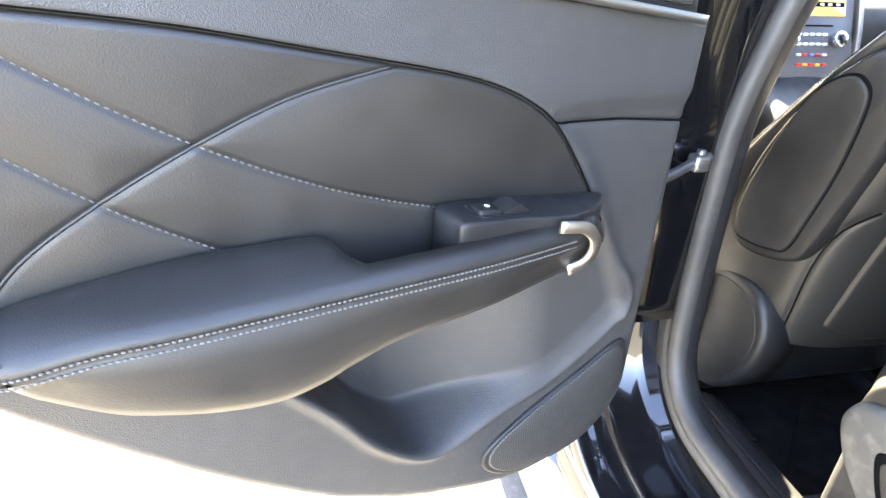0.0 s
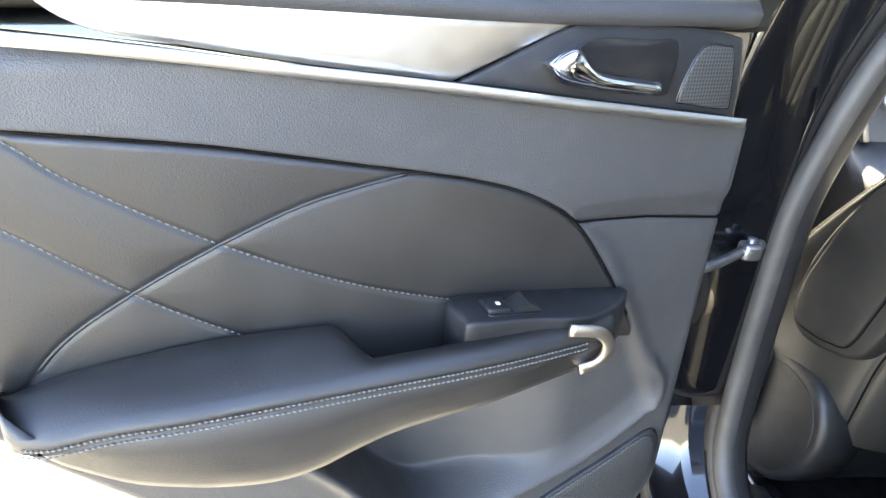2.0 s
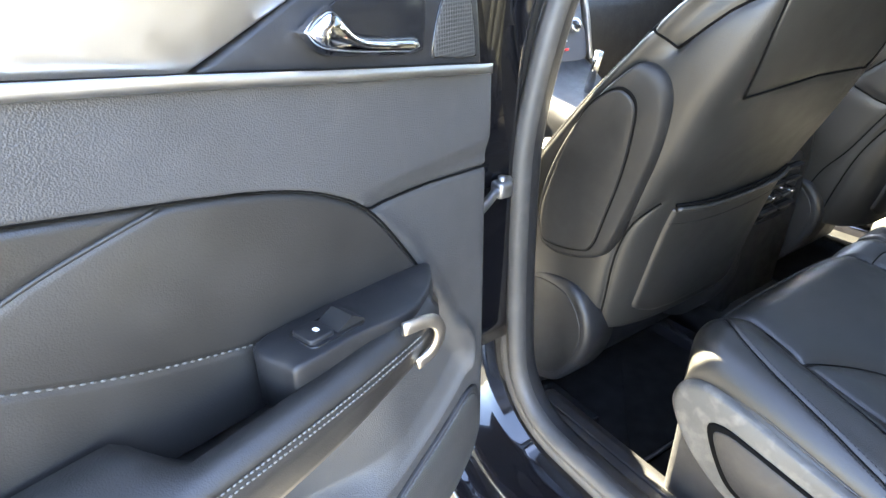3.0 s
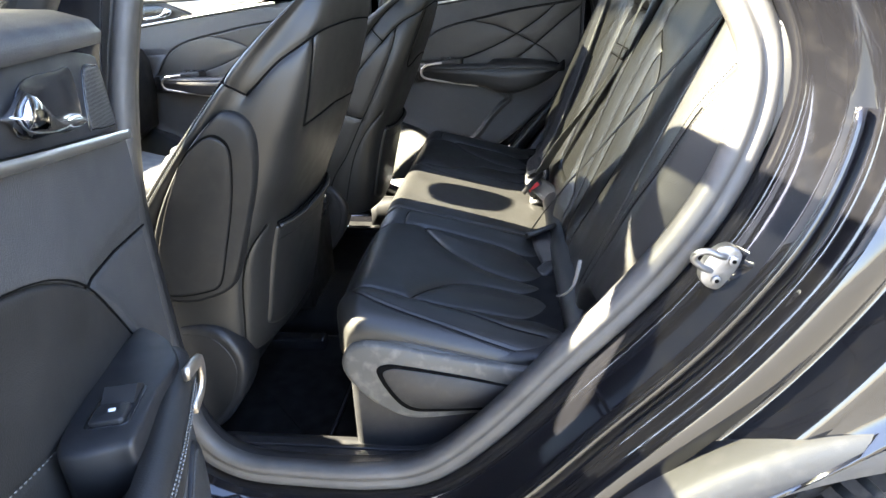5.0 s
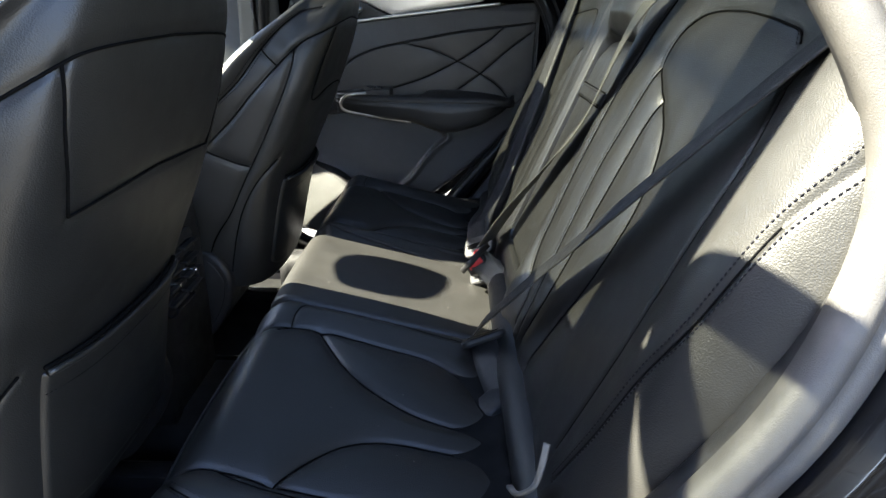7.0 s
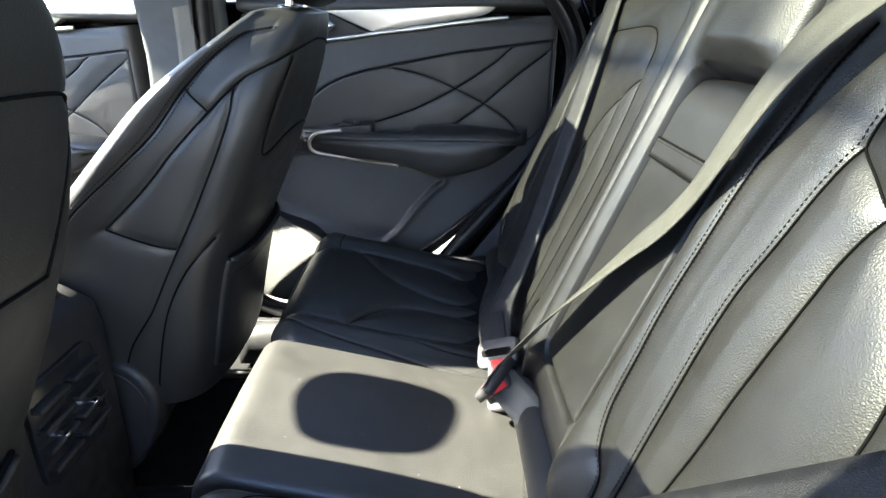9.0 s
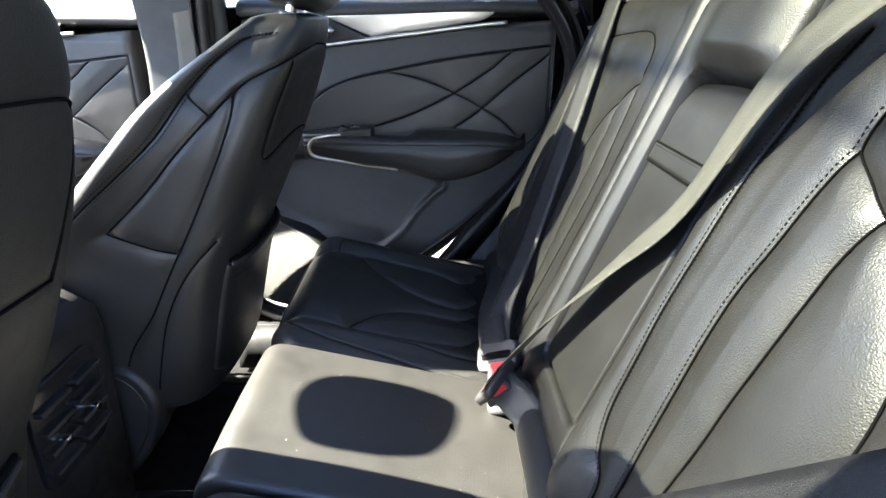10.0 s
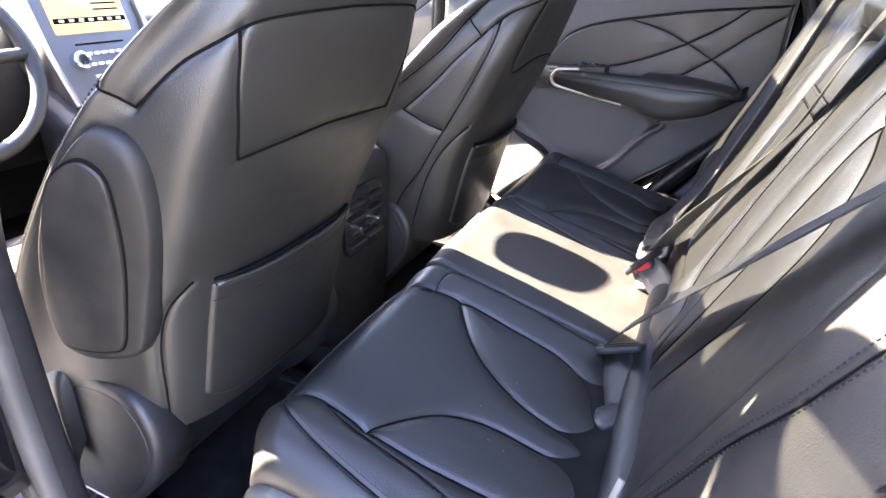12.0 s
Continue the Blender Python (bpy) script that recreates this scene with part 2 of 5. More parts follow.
def pad(name, u0, u1, lo, hi, height, place, mat, parent, radii=(0.01,) * 4, skirt=0.02, nu=60, nv=50, label=""):
    """A cushion-like sheet over u0..u1 and lo(u)..hi(u), rounded off at its four edges, with a skirt round it."""
    def steps(n):
        t = np.linspace(0, 1, n)
        return 0.55 * t + 0.45 * (0.5 - 0.5 * np.cos(np.pi * t))
    s, t = np.meshgrid(steps(nu), steps(nv), indexing="ij")
    u = u0 + (u1 - u0) * s
    l, h = lo(u), hi(u)
    w = l + (h - l) * t

    def drop(e, r):
        x = np.clip(1 - e / r, 0, 1) if r else np.zeros_like(e)
        return r * (1 - np.sqrt(np.clip(1 - x * x, 0, 1)))
    n = height(u, w) - drop(u - u0, radii[0]) - drop(u1 - u, radii[1]) - drop(w - l, radii[2]) - drop(h - w, radii[3])
    p = place(u, w, n)
    verts = list(p.reshape(-1, 3))
    faces = grid_faces(nu, nv)
    rim = [(i, 0) for i in range(nu)] + [(nu - 1, j) for j in range(1, nv)] + [(i, nv - 1) for i in range(nu - 2, -1, -1)] + [(0, j) for j in range(nv - 2, 0, -1)]
    base = len(verts)
    for i, j in rim:
        verts.append(place(u[i, j], w[i, j], n[i, j] - skirt))
    for k in range(len(rim)):
        a, b = rim[k], rim[(k + 1) % len(rim)]
        faces.append((a[0] * nv + a[1], b[0] * nv + b[1], base + (k + 1) % len(rim), base + k))
    return put(name, verts, faces, mat, parent, label)


def plate(name, outline, n0, n1, place, mat, parent, label="", bevel=0.004, dome=0.0, smooth=True, rings=3):
    """A flat piece of the given outline from height n0 to n1, with rounded rims and a slight dome."""
    o = np.array(outline, float)
    c = o.mean(0)
    size = np.linalg.norm(o - c, axis=1).mean()
    verts, faces, k = [], [], len(o)
    rows = [(1.0, n0)]
    for r in range(rings + 1):
        a = math.pi / 2 * r / rings
        rows.append((1 - bevel / size * (1 - math.cos(a)), n1 - bevel * (1 - math.sin(a))))
    if dome:
        rows += [(0.75, n1 + dome * 0.55), (0.45, n1 + dome * 0.88), (0.2, n1 + dome)]
    for f, n in rows:
        for q in o:
            v = c + (q - c) * f
            verts.append(place(v[0], v[1], n))
    for r in range(len(rows) - 1):
        faces += [(r * k + i, r * k + (i + 1) % k, (r + 1) * k + (i + 1) % k, (r + 1) * k + i) for i in range(k)]
    faces += [tuple(range((len(rows) - 1) * k, len(rows) * k)), tuple(reversed(range(k)))]
    return put(name, verts, faces, mat, parent, label, smooth)


def loft(name, rings, mat, parent, label="", caps=True, loop=False, smooth=True):
    """A skin over rings of equally many points."""
    r = np.array(rings, float)
    k, m = r.shape[:2]
    verts = r.reshape(-1, 3)
    faces = [(i * m + j, (i + 1) % k * m + j, (i + 1) % k * m + (j + 1) % m, i * m + (j + 1) % m)
             for i in range(k if loop else k - 1) for j in range(m)]
    if caps and not loop:
        faces += [tuple(range(m)), tuple(reversed(range((k - 1) * m, k * m)))]
    return put(name, verts, faces, mat, parent, label, smooth)


def sweep(name, path, profile, mat, parent, label="", up=(0, 0, 1), loop=False, caps=True, smooth=True, turns=None):
    """A profile of (side, up) pairs carried along a path. up: one direction, or one for each point."""
    p = np.array(path, float)
    n = len(p)
    t = np.roll(p, -1, 0) - np.roll(p, 1, 0) if loop else np.gradient(p, axis=0)
    t /= np.linalg.norm(t, axis=1)[:, None]
    ups = np.broadcast_to(np.array(up, float), (n, 3)) if turns is None else np.array(turns, float)
    side = np.cross(t, ups)
    side /= np.linalg.norm(side, axis=1)[:, None] + 1e-12
    top = np.cross(side, t)
    pr = np.array(profile, float)
    rings = p[:, None] + pr[None, :, :1] * side[:, None] + pr[None, :, 1:] * top[:, None]
    return loft(name, rings, mat, parent, label, caps, loop, smooth)


def circle(r, n=8, flat=1.0):
    return [(r * math.cos(2 * math.pi * i / n), flat * r * math.sin(2 * math.pi * i / n)) for i in range(n)]


def cord(name, pts, r, mat, parent, label="", n=6):
    return sweep(name, pts, circle(r, n), mat, parent, label, up=(0.31, 0.27, 0.91))


def rounded(w, h, r, n=4):
    """A rectangle with rounded corners, round its centre."""
    out = []
    for cx, cy, a0 in ((w / 2 - r, h / 2 - r, 0), (-w / 2 + r, h / 2 - r, 90), (-w / 2 + r, -h / 2 + r, 180), (w / 2 - r, -h / 2 + r, 270)):
        out += [(cx + r * math.cos(radians(a0 + 90 * i / n)), cy + r * math.sin(radians(a0 + 90 * i / n))) for i in range(n + 1)]
    return out


def block(name, lo, hi, mat, parent=None, label="", r=0.01):
    """A box from corner lo to corner hi with rounded edges."""
    lo, hi = np.array(lo, float), np.array(hi, float)
    c, s = (lo + hi) / 2, hi - lo
    r = min(r, s.min() * 0.49)
    bm = bmesh.new()
    bmesh.ops.create_cube(bm, size=1.0)
    for v in bm.verts:
        v.co = Vector(c + s * np.array(v.co))
    bmesh.ops.bevel(bm, geom=list(bm.edges), offset=r, segments=3, profile=0.5, affect="EDGES")
    verts, faces = [v.co.copy() for v in bm.verts], [[v.index for v in f.verts] for f in bm.faces]
    bm.free()
    return put(name, verts, faces, mat, parent, label)


def stitches(name, pts, mat, parent, gap=0.0055, size=0.0034, r=0.0006, label=""):
    """A row of short threads along a polyline."""
    p = along(pts, gap)
    t = np.gradient(p, axis=0)
    t /= np.linalg.norm(t, axis=1)[:, None] + 1e-12
    side = np.cross(t, (0.31, 0.27, 0.91))
    side /= np.linalg.norm(side, axis=1)[:, None] + 1e-12
    top = np.cross(side, t)
    verts, faces = [], []
    for q, a, b, c in zip(p, t, side, top):
        k = len(verts)
        for e, f in ((-0.5, 0.3), (-0.25, 1), (0.25, 1), (0.5, 0.3)):
            verts += [q + a * size * e + (b * x + c * y) * r * f for x, y in ((1, 0), (0, 1), (-1, 0), (0, -1))]
        for s in range(3):
            faces += [(k + 4 * s + i, k + 4 * s + (i + 1) % 4, k + 4 * s + 4 + (i + 1) % 4, k + 4 * s + 4 + i) for i in range(4)]
    return put(name, verts, faces, mat, parent, label)


def const(v):
    return lambda u: np.full(np.shape(u), float(v))


# ---- the open ground ----
def ground():
    me_n = 60
    a = np.linspace(-1, 1, me_n)
    g = np.sign(a) * np.abs(a) ** 3 * 900
    verts = [(x, y, 0.0) for x in g for y in g]
    ob = put("ground", verts, grid_faces(me_n, me_n), ASPHALT, smooth=False)
    tagged(ob, "sunlit grey asphalt of a parking area", "ground", kind="structure")


def brush():
    """A dry hedge of many small tufts far ahead of the car."""
    rng = np.random.RandomState(4)
    verts, faces = [], []
    for _ in range(1500):
        x, y = rng.uniform(-70, 40), rng.uniform(38, 48)
        z, s = rng.uniform(0.0, 3.2) * (0.6 + 0.4 * math.sin(x * 0.3)), rng.uniform(0.4, 1.1)
        k = len(verts)
        q = rng.normal(0, 1, (5, 3)) * s * 0.6
        verts += [np.array((x, y, max(0.2, z))) + v for v in q]
        faces += [(k, k + 1, k + 2), (k, k + 2, k + 3), (k, k + 3, k + 4), (k + 1, k + 3, k + 4)]
    ob = put("hedge", verts, faces, BUSH, smooth=False)
    tagged(ob, "distant hedge of dry brown brush beyond the asphalt", "hedge", kind="stuff")


ground()
brush()

# ---- doors: u runs from the hinge to the latch, w is the height, n points into the cabin ----
HINGE, ALONG, INWARD = np.array([-0.80, 0.62, 0.0]), np.array([-0.954, -0.299, 0.0]), np.array([0.299, -0.954, 0.0])


def open_door(u, w, n):
    u, w, n = np.broadcast_arrays(*(np.asarray(v, float) for v in (u, w, n)))
    return HINGE + u[..., None] * ALONG + n[..., None] * INWARD + w[..., None] * np.array([0, 0, 1.0])


def far_door(u, w, n):
    u, w, n = np.broadcast_arrays(*(np.asarray(v, float) for v in (u, w, n)))
    return np.stack([0.757 - n, 0.742 - u, w + 0.043], -1)


def front_far_door(u, w, n):
    u, w, n = np.broadcast_arrays(*(np.asarray(v, float) for v in (u, w, n)))
    return np.stack([0.80 - n, 1.745 - u * 1.03, w + 0.01], -1)


def front_near_door(u, w, n):
    u, w, n = np.broadcast_arrays(*(np.asarray(v, float) for v in (u, w, n)))
    return np.stack([-0.80 + n, 1.745 - u * 1.03, w + 0.01], -1)


STRIP = curve1([(0.135, 1.020), (0.349, 1.048), (0.442, 1.061), (0.56, 1.076), (0.633, 1.086), (0.70, 1.094), (0.87, 1.11)])
INSERT_TOP = curve1([(0.216, 0.797), (0.23, 0.82), (0.267, 0.878), (0.309, 0.932), (0.333, 0.950), (0.371, 0.969), (0.416, 0.983), (0.472, 0.995),
                     (0.539, 1.008), (0.633, 1.026), (0.759, 1.043), (0.85, 1.055)])
INSERT_LOW = curve1([(0.216, 0.785), (0.42, 0.805), (0.53, 0.815), (0.62, 0.838), (0.72, 0.840), (0.80, 0.830), (0.85, 0.88)])
PANEL_LOW = curve1([(0.118, 0.55), (0.15, 0.485), (0.20, 0.452), (0.287, 0.44), (0.42, 0.47), (0.52, 0.515), (0.60, 0.572), (0.70, 0.656),
                    (0.78, 0.735), (0.86, 0.86)])
SEAM_LONG = spline([(0.472, 0.995), (0.558, 0.976), (0.63, 0.947), (0.697, 0.913), (0.75, 0.879), (0.787, 0.838)])
SEAM_ONE = spline([(0.86, 1.10), (0.76, 1.04), (0.718, 1.004), (0.63, 0.947), (0.542, 0.903), (0.464, 0.875), (0.369, 0.849)])
SEAM_TWO = spline([(0.86, 1.045), (0.774, 0.979), (0.697, 0.913), (0.659, 0.885), (0.619, 0.859), (0.60, 0.846)])
POCKET = spline([(0.60, 0.735), (0.578, 0.706), (0.536, 0.659), (0.487, 0.595), (0.423, 0.555), (0.347, 0.582), (0.242, 0.622), (0.160, 0.685), (0.178, 0.74),
                 (0.21, 0.795), (0.32, 0.82), (0.5, 0.80)], 6, True)
SEAM_ACROSS = np.array([(0.314, 0.935), (0.30, 0.931), (0.22, 0.928), (0.12, 0.917)])
RIDGE = spline([(0.314, 0.935), (0.262, 0.885), (0.214, 0.803), (0.172, 0.717), (0.160, 0.675)])


us_ = np.linspace(0.216, 0.85, 60)
INSERT_EDGE = np.vstack([np.stack([us_, INSERT_TOP(us_)], 1), np.stack([us_[::-1], INSERT_LOW(us_[::-1])], 1)])


def door(thing_name, label, place, group, near):
    d = thing(thing_name, label, "car door", tuple(place(0.05, 0.38, 0.0)), group)
    # steel shell with its window frame
    shell = spline([(0.03, 0.42), (0.28, 0.405), (0.46, 0.43), (0.60, 0.52), (0.72, 0.64), (0.84, 0.80), (0.915, 0.95), (0.93, 1.10), (0.90, 1.135),
                    (0.5, 1.135), (0.06, 1.125), (0.03, 1.08), (0.025, 0.75)], 5, True)
    plate("shell", shell, -0.10, -0.058 if near else -0.03, place, PAINT, d, "black painted steel door shell", bevel=0.012)
    # the window frame leans in towards the roof
    def leant(u, w, n):
        return place(u, w, np.asarray(n) + 0.62 * (np.maximum(np.asarray(w), 1.12) - 1.12))
    frame_path = spline([(0.07, 1.10), (0.07, 1.2), (0.03, 1.30), (-0.06, 1.41), (-0.075, 1.45), (0.0, 1.465), (0.20, 1.465), (0.42, 1.455), (0.62, 1.42), (0.80, 1.33), (0.90, 1.21), (0.935, 1.10)], 6)
    sweep("window_frame", [leant(u, w, -0.045) for u, w in frame_path], rounded(0.05, 0.04, 0.012), PLASTIC, d, "black window frame", up=tuple(leant(0, 0, 1) - leant(0, 0, 0)))
    pane = plate("window_pane", np.vstack([frame_path[::2]]), -0.052, -0.047, leant, PANE if "rear" in thing_name else CLEAR, d, "tinted window glass", bevel=0.001)
    pane.visible_shadow = "rear" in thing_name

    # grained main panel with the map pocket pressed into it
    def relief(u, w):
        s = inside(u, w, POCKET)
        deep = 0.007 + (0.082 if near else 0.006) * step01(u, 0.27, 0.46)
        ramp = 0.028 - 0.023 * step01(u, 0.40, 0.46)
        r = np.full(np.shape(u), 0.042)
        r = r - deep * step01(s, 0.0, ramp)
        r = r + 0.007 * np.exp(-((s + 0.005) / 0.007) ** 2) * step01(0.76 - w, 0, 0.03)
        r = r - 0.004 * np.exp(-(far_from(u, w, SEAM_ACROSS) / 0.0025) ** 2) - 0.010 * step01(inside(u, w, INSERT_EDGE), -0.003, 0.004)
        r = r + 0.006 * step01(w, 0.93, 0.955) * step01(1.10 - w, 0, 0.02)
        r = r + 0.005 * np.exp(-(far_from(u, w, RIDGE) / 0.010) ** 2)
        return r - 0.012 * step01(u, 0.60, 0.86) * step01(0.80 - w, 0, 0.1)
    pad("main_panel", 0.118, 0.86, PANEL_LOW, STRIP, relief, place, VINYL, d, (0.016, 0.02, 0.022, 0.005), 0.06, 250 if near else 140, 250 if near else 130)

    # soft insert with crossed seams
    def puff(u, w):
        a, b, c = (far_from(u, w, s) for s in (SEAM_LONG, SEAM_ONE, SEAM_TWO))
        e = np.minimum(np.minimum(a, b), c)
        r = 0.0455 + 0.0018 * (1 - np.exp(-(e / 0.02) ** 1.5))
        for q in (a, b, c):
            r = r - 0.0022 * np.exp(-(q / 0.0020) ** 2)
        return r
    pad("insert", 0.216, 0.85, INSERT_LOW, INSERT_TOP, puff, place, LEATHER_FINE, d, (0.004, 0.006, 0.004, 0.007), 0.02, 230, 110,
        "smooth black leather insert with crossed seams")
    if near:
        for i, line in enumerate((SEAM_ONE, SEAM_TWO)):
            keep = np.array([p for p in along(line, 0.004) if INSERT_LOW(p[0]) + 0.002 < p[1] < INSERT_TOP(p[0]) - 0.004 and p[0] < 0.845])
            if len(keep) > 3:
                stitches("stitching", [place(u, w, float(puff(np.array(u), np.array(w))) + 0.0006) for u, w in keep], THREAD, d, 0.0058, 0.0036, 0.0008, "grey thread")
    # dark joints: round the insert, beside the long bead, across the upper panel
    edge = [(u, w) for u, w in zip(us_, INSERT_TOP(us_)) if 0.225 < u < 0.845]
    cord("joint", [place(u, w + 0.0015, 0.0466) for u, w in edge], 0.0010, SHADE, d)
    if near:
        pipe = along(SEAM_LONG, 0.006)[1:-4]
        cord("piping", [place(u, w, float(puff(np.array(u), np.array(w))) + 0.0012) for u, w in pipe], 0.0016, LEATHER_FINE, d, "narrow leather piping", 8)
        cord("joint", [place(u, w, float(relief(np.array(u), np.array(w))) + 0.0022) for u, w in along(SEAM_ACROSS, 0.006)[1:]], 0.0012, SHADE, d)
    else:
        for q in (SEAM_LONG, SEAM_ONE, SEAM_TWO):
            keep = [p for p in along(q, 0.006) if INSERT_LOW(p[0]) + 0.004 < p[1] < INSERT_TOP(p[0]) - 0.004 and p[0] < 0.84]
            cord("seam", [place(u, w, float(puff(np.array(u), np.array(w))) + (0.0006 if q is SEAM_LONG else 0.0014)) for u, w in keep], 0.0014, SHADE, d)
    # metal strip, satin panel, belt pad
    us = np.linspace(0.14, 0.745, 60)
    sweep("trim_strip", [place(u, float(STRIP(u)) + 0.003, 0.054) for u in us], [(-0.003, -0.0045), (0.003, -0.0035), (0.004, 0), (0.003, 0.0035), (-0.003, 0.0045)], SATIN, d,
          "satin metal strip")
    satin = np.vstack([spline([(0.335, 1.113), (0.442, 1.068)], 6), spline([(0.445, 1.068), (0.56, 1.083), (0.64, 1.096), (0.692, 1.106), (0.72, 1.125), (0.728, 1.15)], 5)[1:],
                       spline([(0.728, 1.15), (0.6, 1.139), (0.45, 1.125), (0.335, 1.113)], 5)[1:-1]])
    plate("satin_panel", satin, 0.02, 0.047, place, SATIN, d, "satin aluminium trim panel", bevel=0.003, dome=0.006)
    bezel = np.vstack([spline([(0.146, 1.028), (0.30, 1.048), (0.438, 1.067)], 6), spline([(0.438, 1.067), (0.40, 1.084), (0.337, 1.113)], 4)[1:],
                       spline([(0.337, 1.113), (0.25, 1.113), (0.17, 1.104), (0.154, 1.09), (0.146, 1.028)], 6)[1:-1]])
    plate("handle_bezel", bezel, 0.02, 0.049, place, PLASTIC, d, "black handle surround", bevel=0.005)
    cup = spline([(0.35, 1.068), (0.325, 1.099), (0.262, 1.100), (0.232, 1.097), (0.233, 1.06), (0.242, 1.052), (0.29, 1.056)], 5, True)
    plate("handle_cup", cup, 0.035, 0.0505, place, GLOSS_BLACK, d, "recessed dark cup", bevel=0.001)
    grill = [(0.205, 1.092), (0.178, 1.094), (0.168, 1.088), (0.160, 1.045), (0.166, 1.038), (0.21, 1.044), (0.221, 1.05)]
    plate("tweeter_grille", spline(grill, 4, True), 0.03, 0.0512, place, GRILLE, d, "perforated tweeter grille", bevel=0.002)
    plate("tweeter_rim", spline([(0.19 + (u - 0.19) * 1.06, 1.066 + (w - 1.066) * 1.06) for u, w in grill], 4, True), 0.03, 0.0502, place, GLOSS_BLACK, d, bevel=0.001)
    # chrome lever: a pointed blade
    top = spline([(0.365, 1.083), (0.352, 1.093), (0.338, 1.096), (0.322, 1.079), (0.29, 1.071), (0.246, 1.066)], 5)
    low = spline([(0.365, 1.081), (0.356, 1.070), (0.342, 1.064), (0.315, 1.060), (0.29, 1.056), (0.253, 1.051)], 5)
    rings = []
    for i, (a, b) in enumerate(zip(top, low)):
        f = i / (len(top) - 1)
        n0 = 0.054 + 0.009 * math.sin(math.pi * min(1, 0.15 + f)) ** 0.7
        m = (a + b) / 2
        rings.append([place(*a, n0 - 0.006), place(*(a * 0.7 + m * 0.3), n0 + 0.001), place(*m, n0 + 0.006), place(*(b * 0.6 + m * 0.4), n0 + 0.001), place(*b, n0 - 0.006), place(*m, n0 - 0.012)])
    loft("lever", rings, CHROME, d, "chrome release lever")
    # belt pad under the window
    belt = []
    for u in np.linspace(0.15, 0.90, 40):
        lift = 0.012 * step01(u, 0.3, 0.75)
        belt.append([place(u, 1.108 + lift, 0.035), place(u, 1.112 + lift, 0.053), place(u, 1.122 + lift, 0.056), place(u, 1.133 + lift, 0.048),
                     place(u, 1.142 + lift, 0.02), place(u, 1.145 + lift, -0.03), place(u, 1.10 + lift, -0.03)])
    loft("belt_pad", belt, VINYL, d, "grained vinyl window ledge")
    # armrest with its pull
    tin = curve1([(0.25, 0.825), (0.44, 0.829), (0.48, 0.828), (0.51, 0.836), (0.53, 0.851), (0.55, 0.866), (0.62, 0.867), (0.75, 0.855), (0.80, 0.84)])
    low_w = curve1([(0.25, 0.800), (0.30, 0.800), (0.42, 0.787), (0.50, 0.779), (0.54, 0.768), (0.57, 0.757), (0.60, 0.752), (0.70, 0.775), (0.745, 0.80), (0.79, 0.832)])
    out_n = curve1([(0.25, 0.085), (0.29, 0.105), (0.33, 0.115), (0.45, 0.122), (0.65, 0.122), (0.75, 0.114), (0.785, 0.095), (0.80, 0.06)])
    inn_n = curve1([(0.25, 0.05), (0.43, 0.078), (0.48, 0.082), (0.52, 0.075), (0.55, 0.052), (0.80, 0.045)])
    rings = []
    for u in np.r_[np.linspace(0.285, 0.79, 70), [0.797, 0.80]]:
        o, i_n, ti, lw = float(out_n(u)), float(inn_n(u)), float(tin(u)), float(low_w(u))
        edge = 0.856 - 0.012 * step01(u, 0.7, 0.8)
        rings.append([place(u, w, n) for w, n in ((0.80 if u < 0.79 else lw, 0.02), (ti - 0.01, i_n - 0.004), (ti, i_n + 0.004), ((ti * 2 + edge) / 3 + 0.003, i_n * 0.6 + o * 0.4),
                      (edge, o - 0.022), (edge - 0.003, o - 0.009), (edge - 0.009, o - 0.001), (edge - 0.016, o), (edge - 0.0175, o - 0.002), (edge - 0.019, o),
                      (edge * 0.5 + lw * 0.5, o - 0.002), (lw + 0.028, o - 0.004), (lw + 0.014, o - 0.006), (lw + 0.005, o - 0.010), (lw + 0.001, o - 0.018), (lw, o - 0.026), (lw + 0.006, 0.02))])
    loft("armrest", rings, LEATHER_FINE, d, "padded armrest with twin stitching")
    if near:
        for off in (-0.0146, -0.0204):
            us = np.linspace(0.325, 0.775, 140)
            stitches("stitching", [place(u, 0.856 - 0.012 * float(step01(u, 0.7, 0.8)) + off, float(out_n(u)) + 0.0009) for u in us], THREAD, d, 0.0042, 0.0031, 0.0009, "grey twin stitching")
    # bright loop round the armrest's end and its thin tail
    loop = spline([(0.372, 0.861, 0.108), (0.34, 0.859, 0.116), (0.318, 0.855, 0.119), (0.304, 0.843, 0.117), (0.300, 0.828, 0.115), (0.307, 0.814, 0.112), (0.33, 0.806, 0.108),
                   (0.40, 0.796, 0.109), (0.50, 0.782, 0.108)], 6)
    if near:
        loop = loop[5:36]
    out_way = tuple(place(0.0, 0.0, 1.0) - place(0.0, 0.0, 0.0))
    sweep("armrest_loop", [place(u, w, n) for u, w, n in loop], [(-0.0062, -0.001), (-0.005, 0.0022), (0.005, 0.0022), (0.0062, -0.001), (0.005, -0.003), (-0.005, -0.003)] if near else circle(0.0042, 8, 0.7), BRONZE, d, "satin metal loop", up=out_way)
    # switch block
    def top_place(u, n, w):
        return place(u, np.asarray(w) - 0.10 * (0.44 - np.asarray(u)), n)
    box = spline([(0.440, 0.052), (0.440, 0.090), (0.432, 0.100), (0.37, 0.100), (0.325, 0.104), (0.295, 0.095), (0.27, 0.082), (0.246, 0.062), (0.242, 0.050), (0.30, 0.045), (0.38, 0.045)], 5, True)
    sb = plate("switch_block", box, 0.825, 0.874, top_place, PLASTIC, d, "black plastic switch block", bevel=0.005)
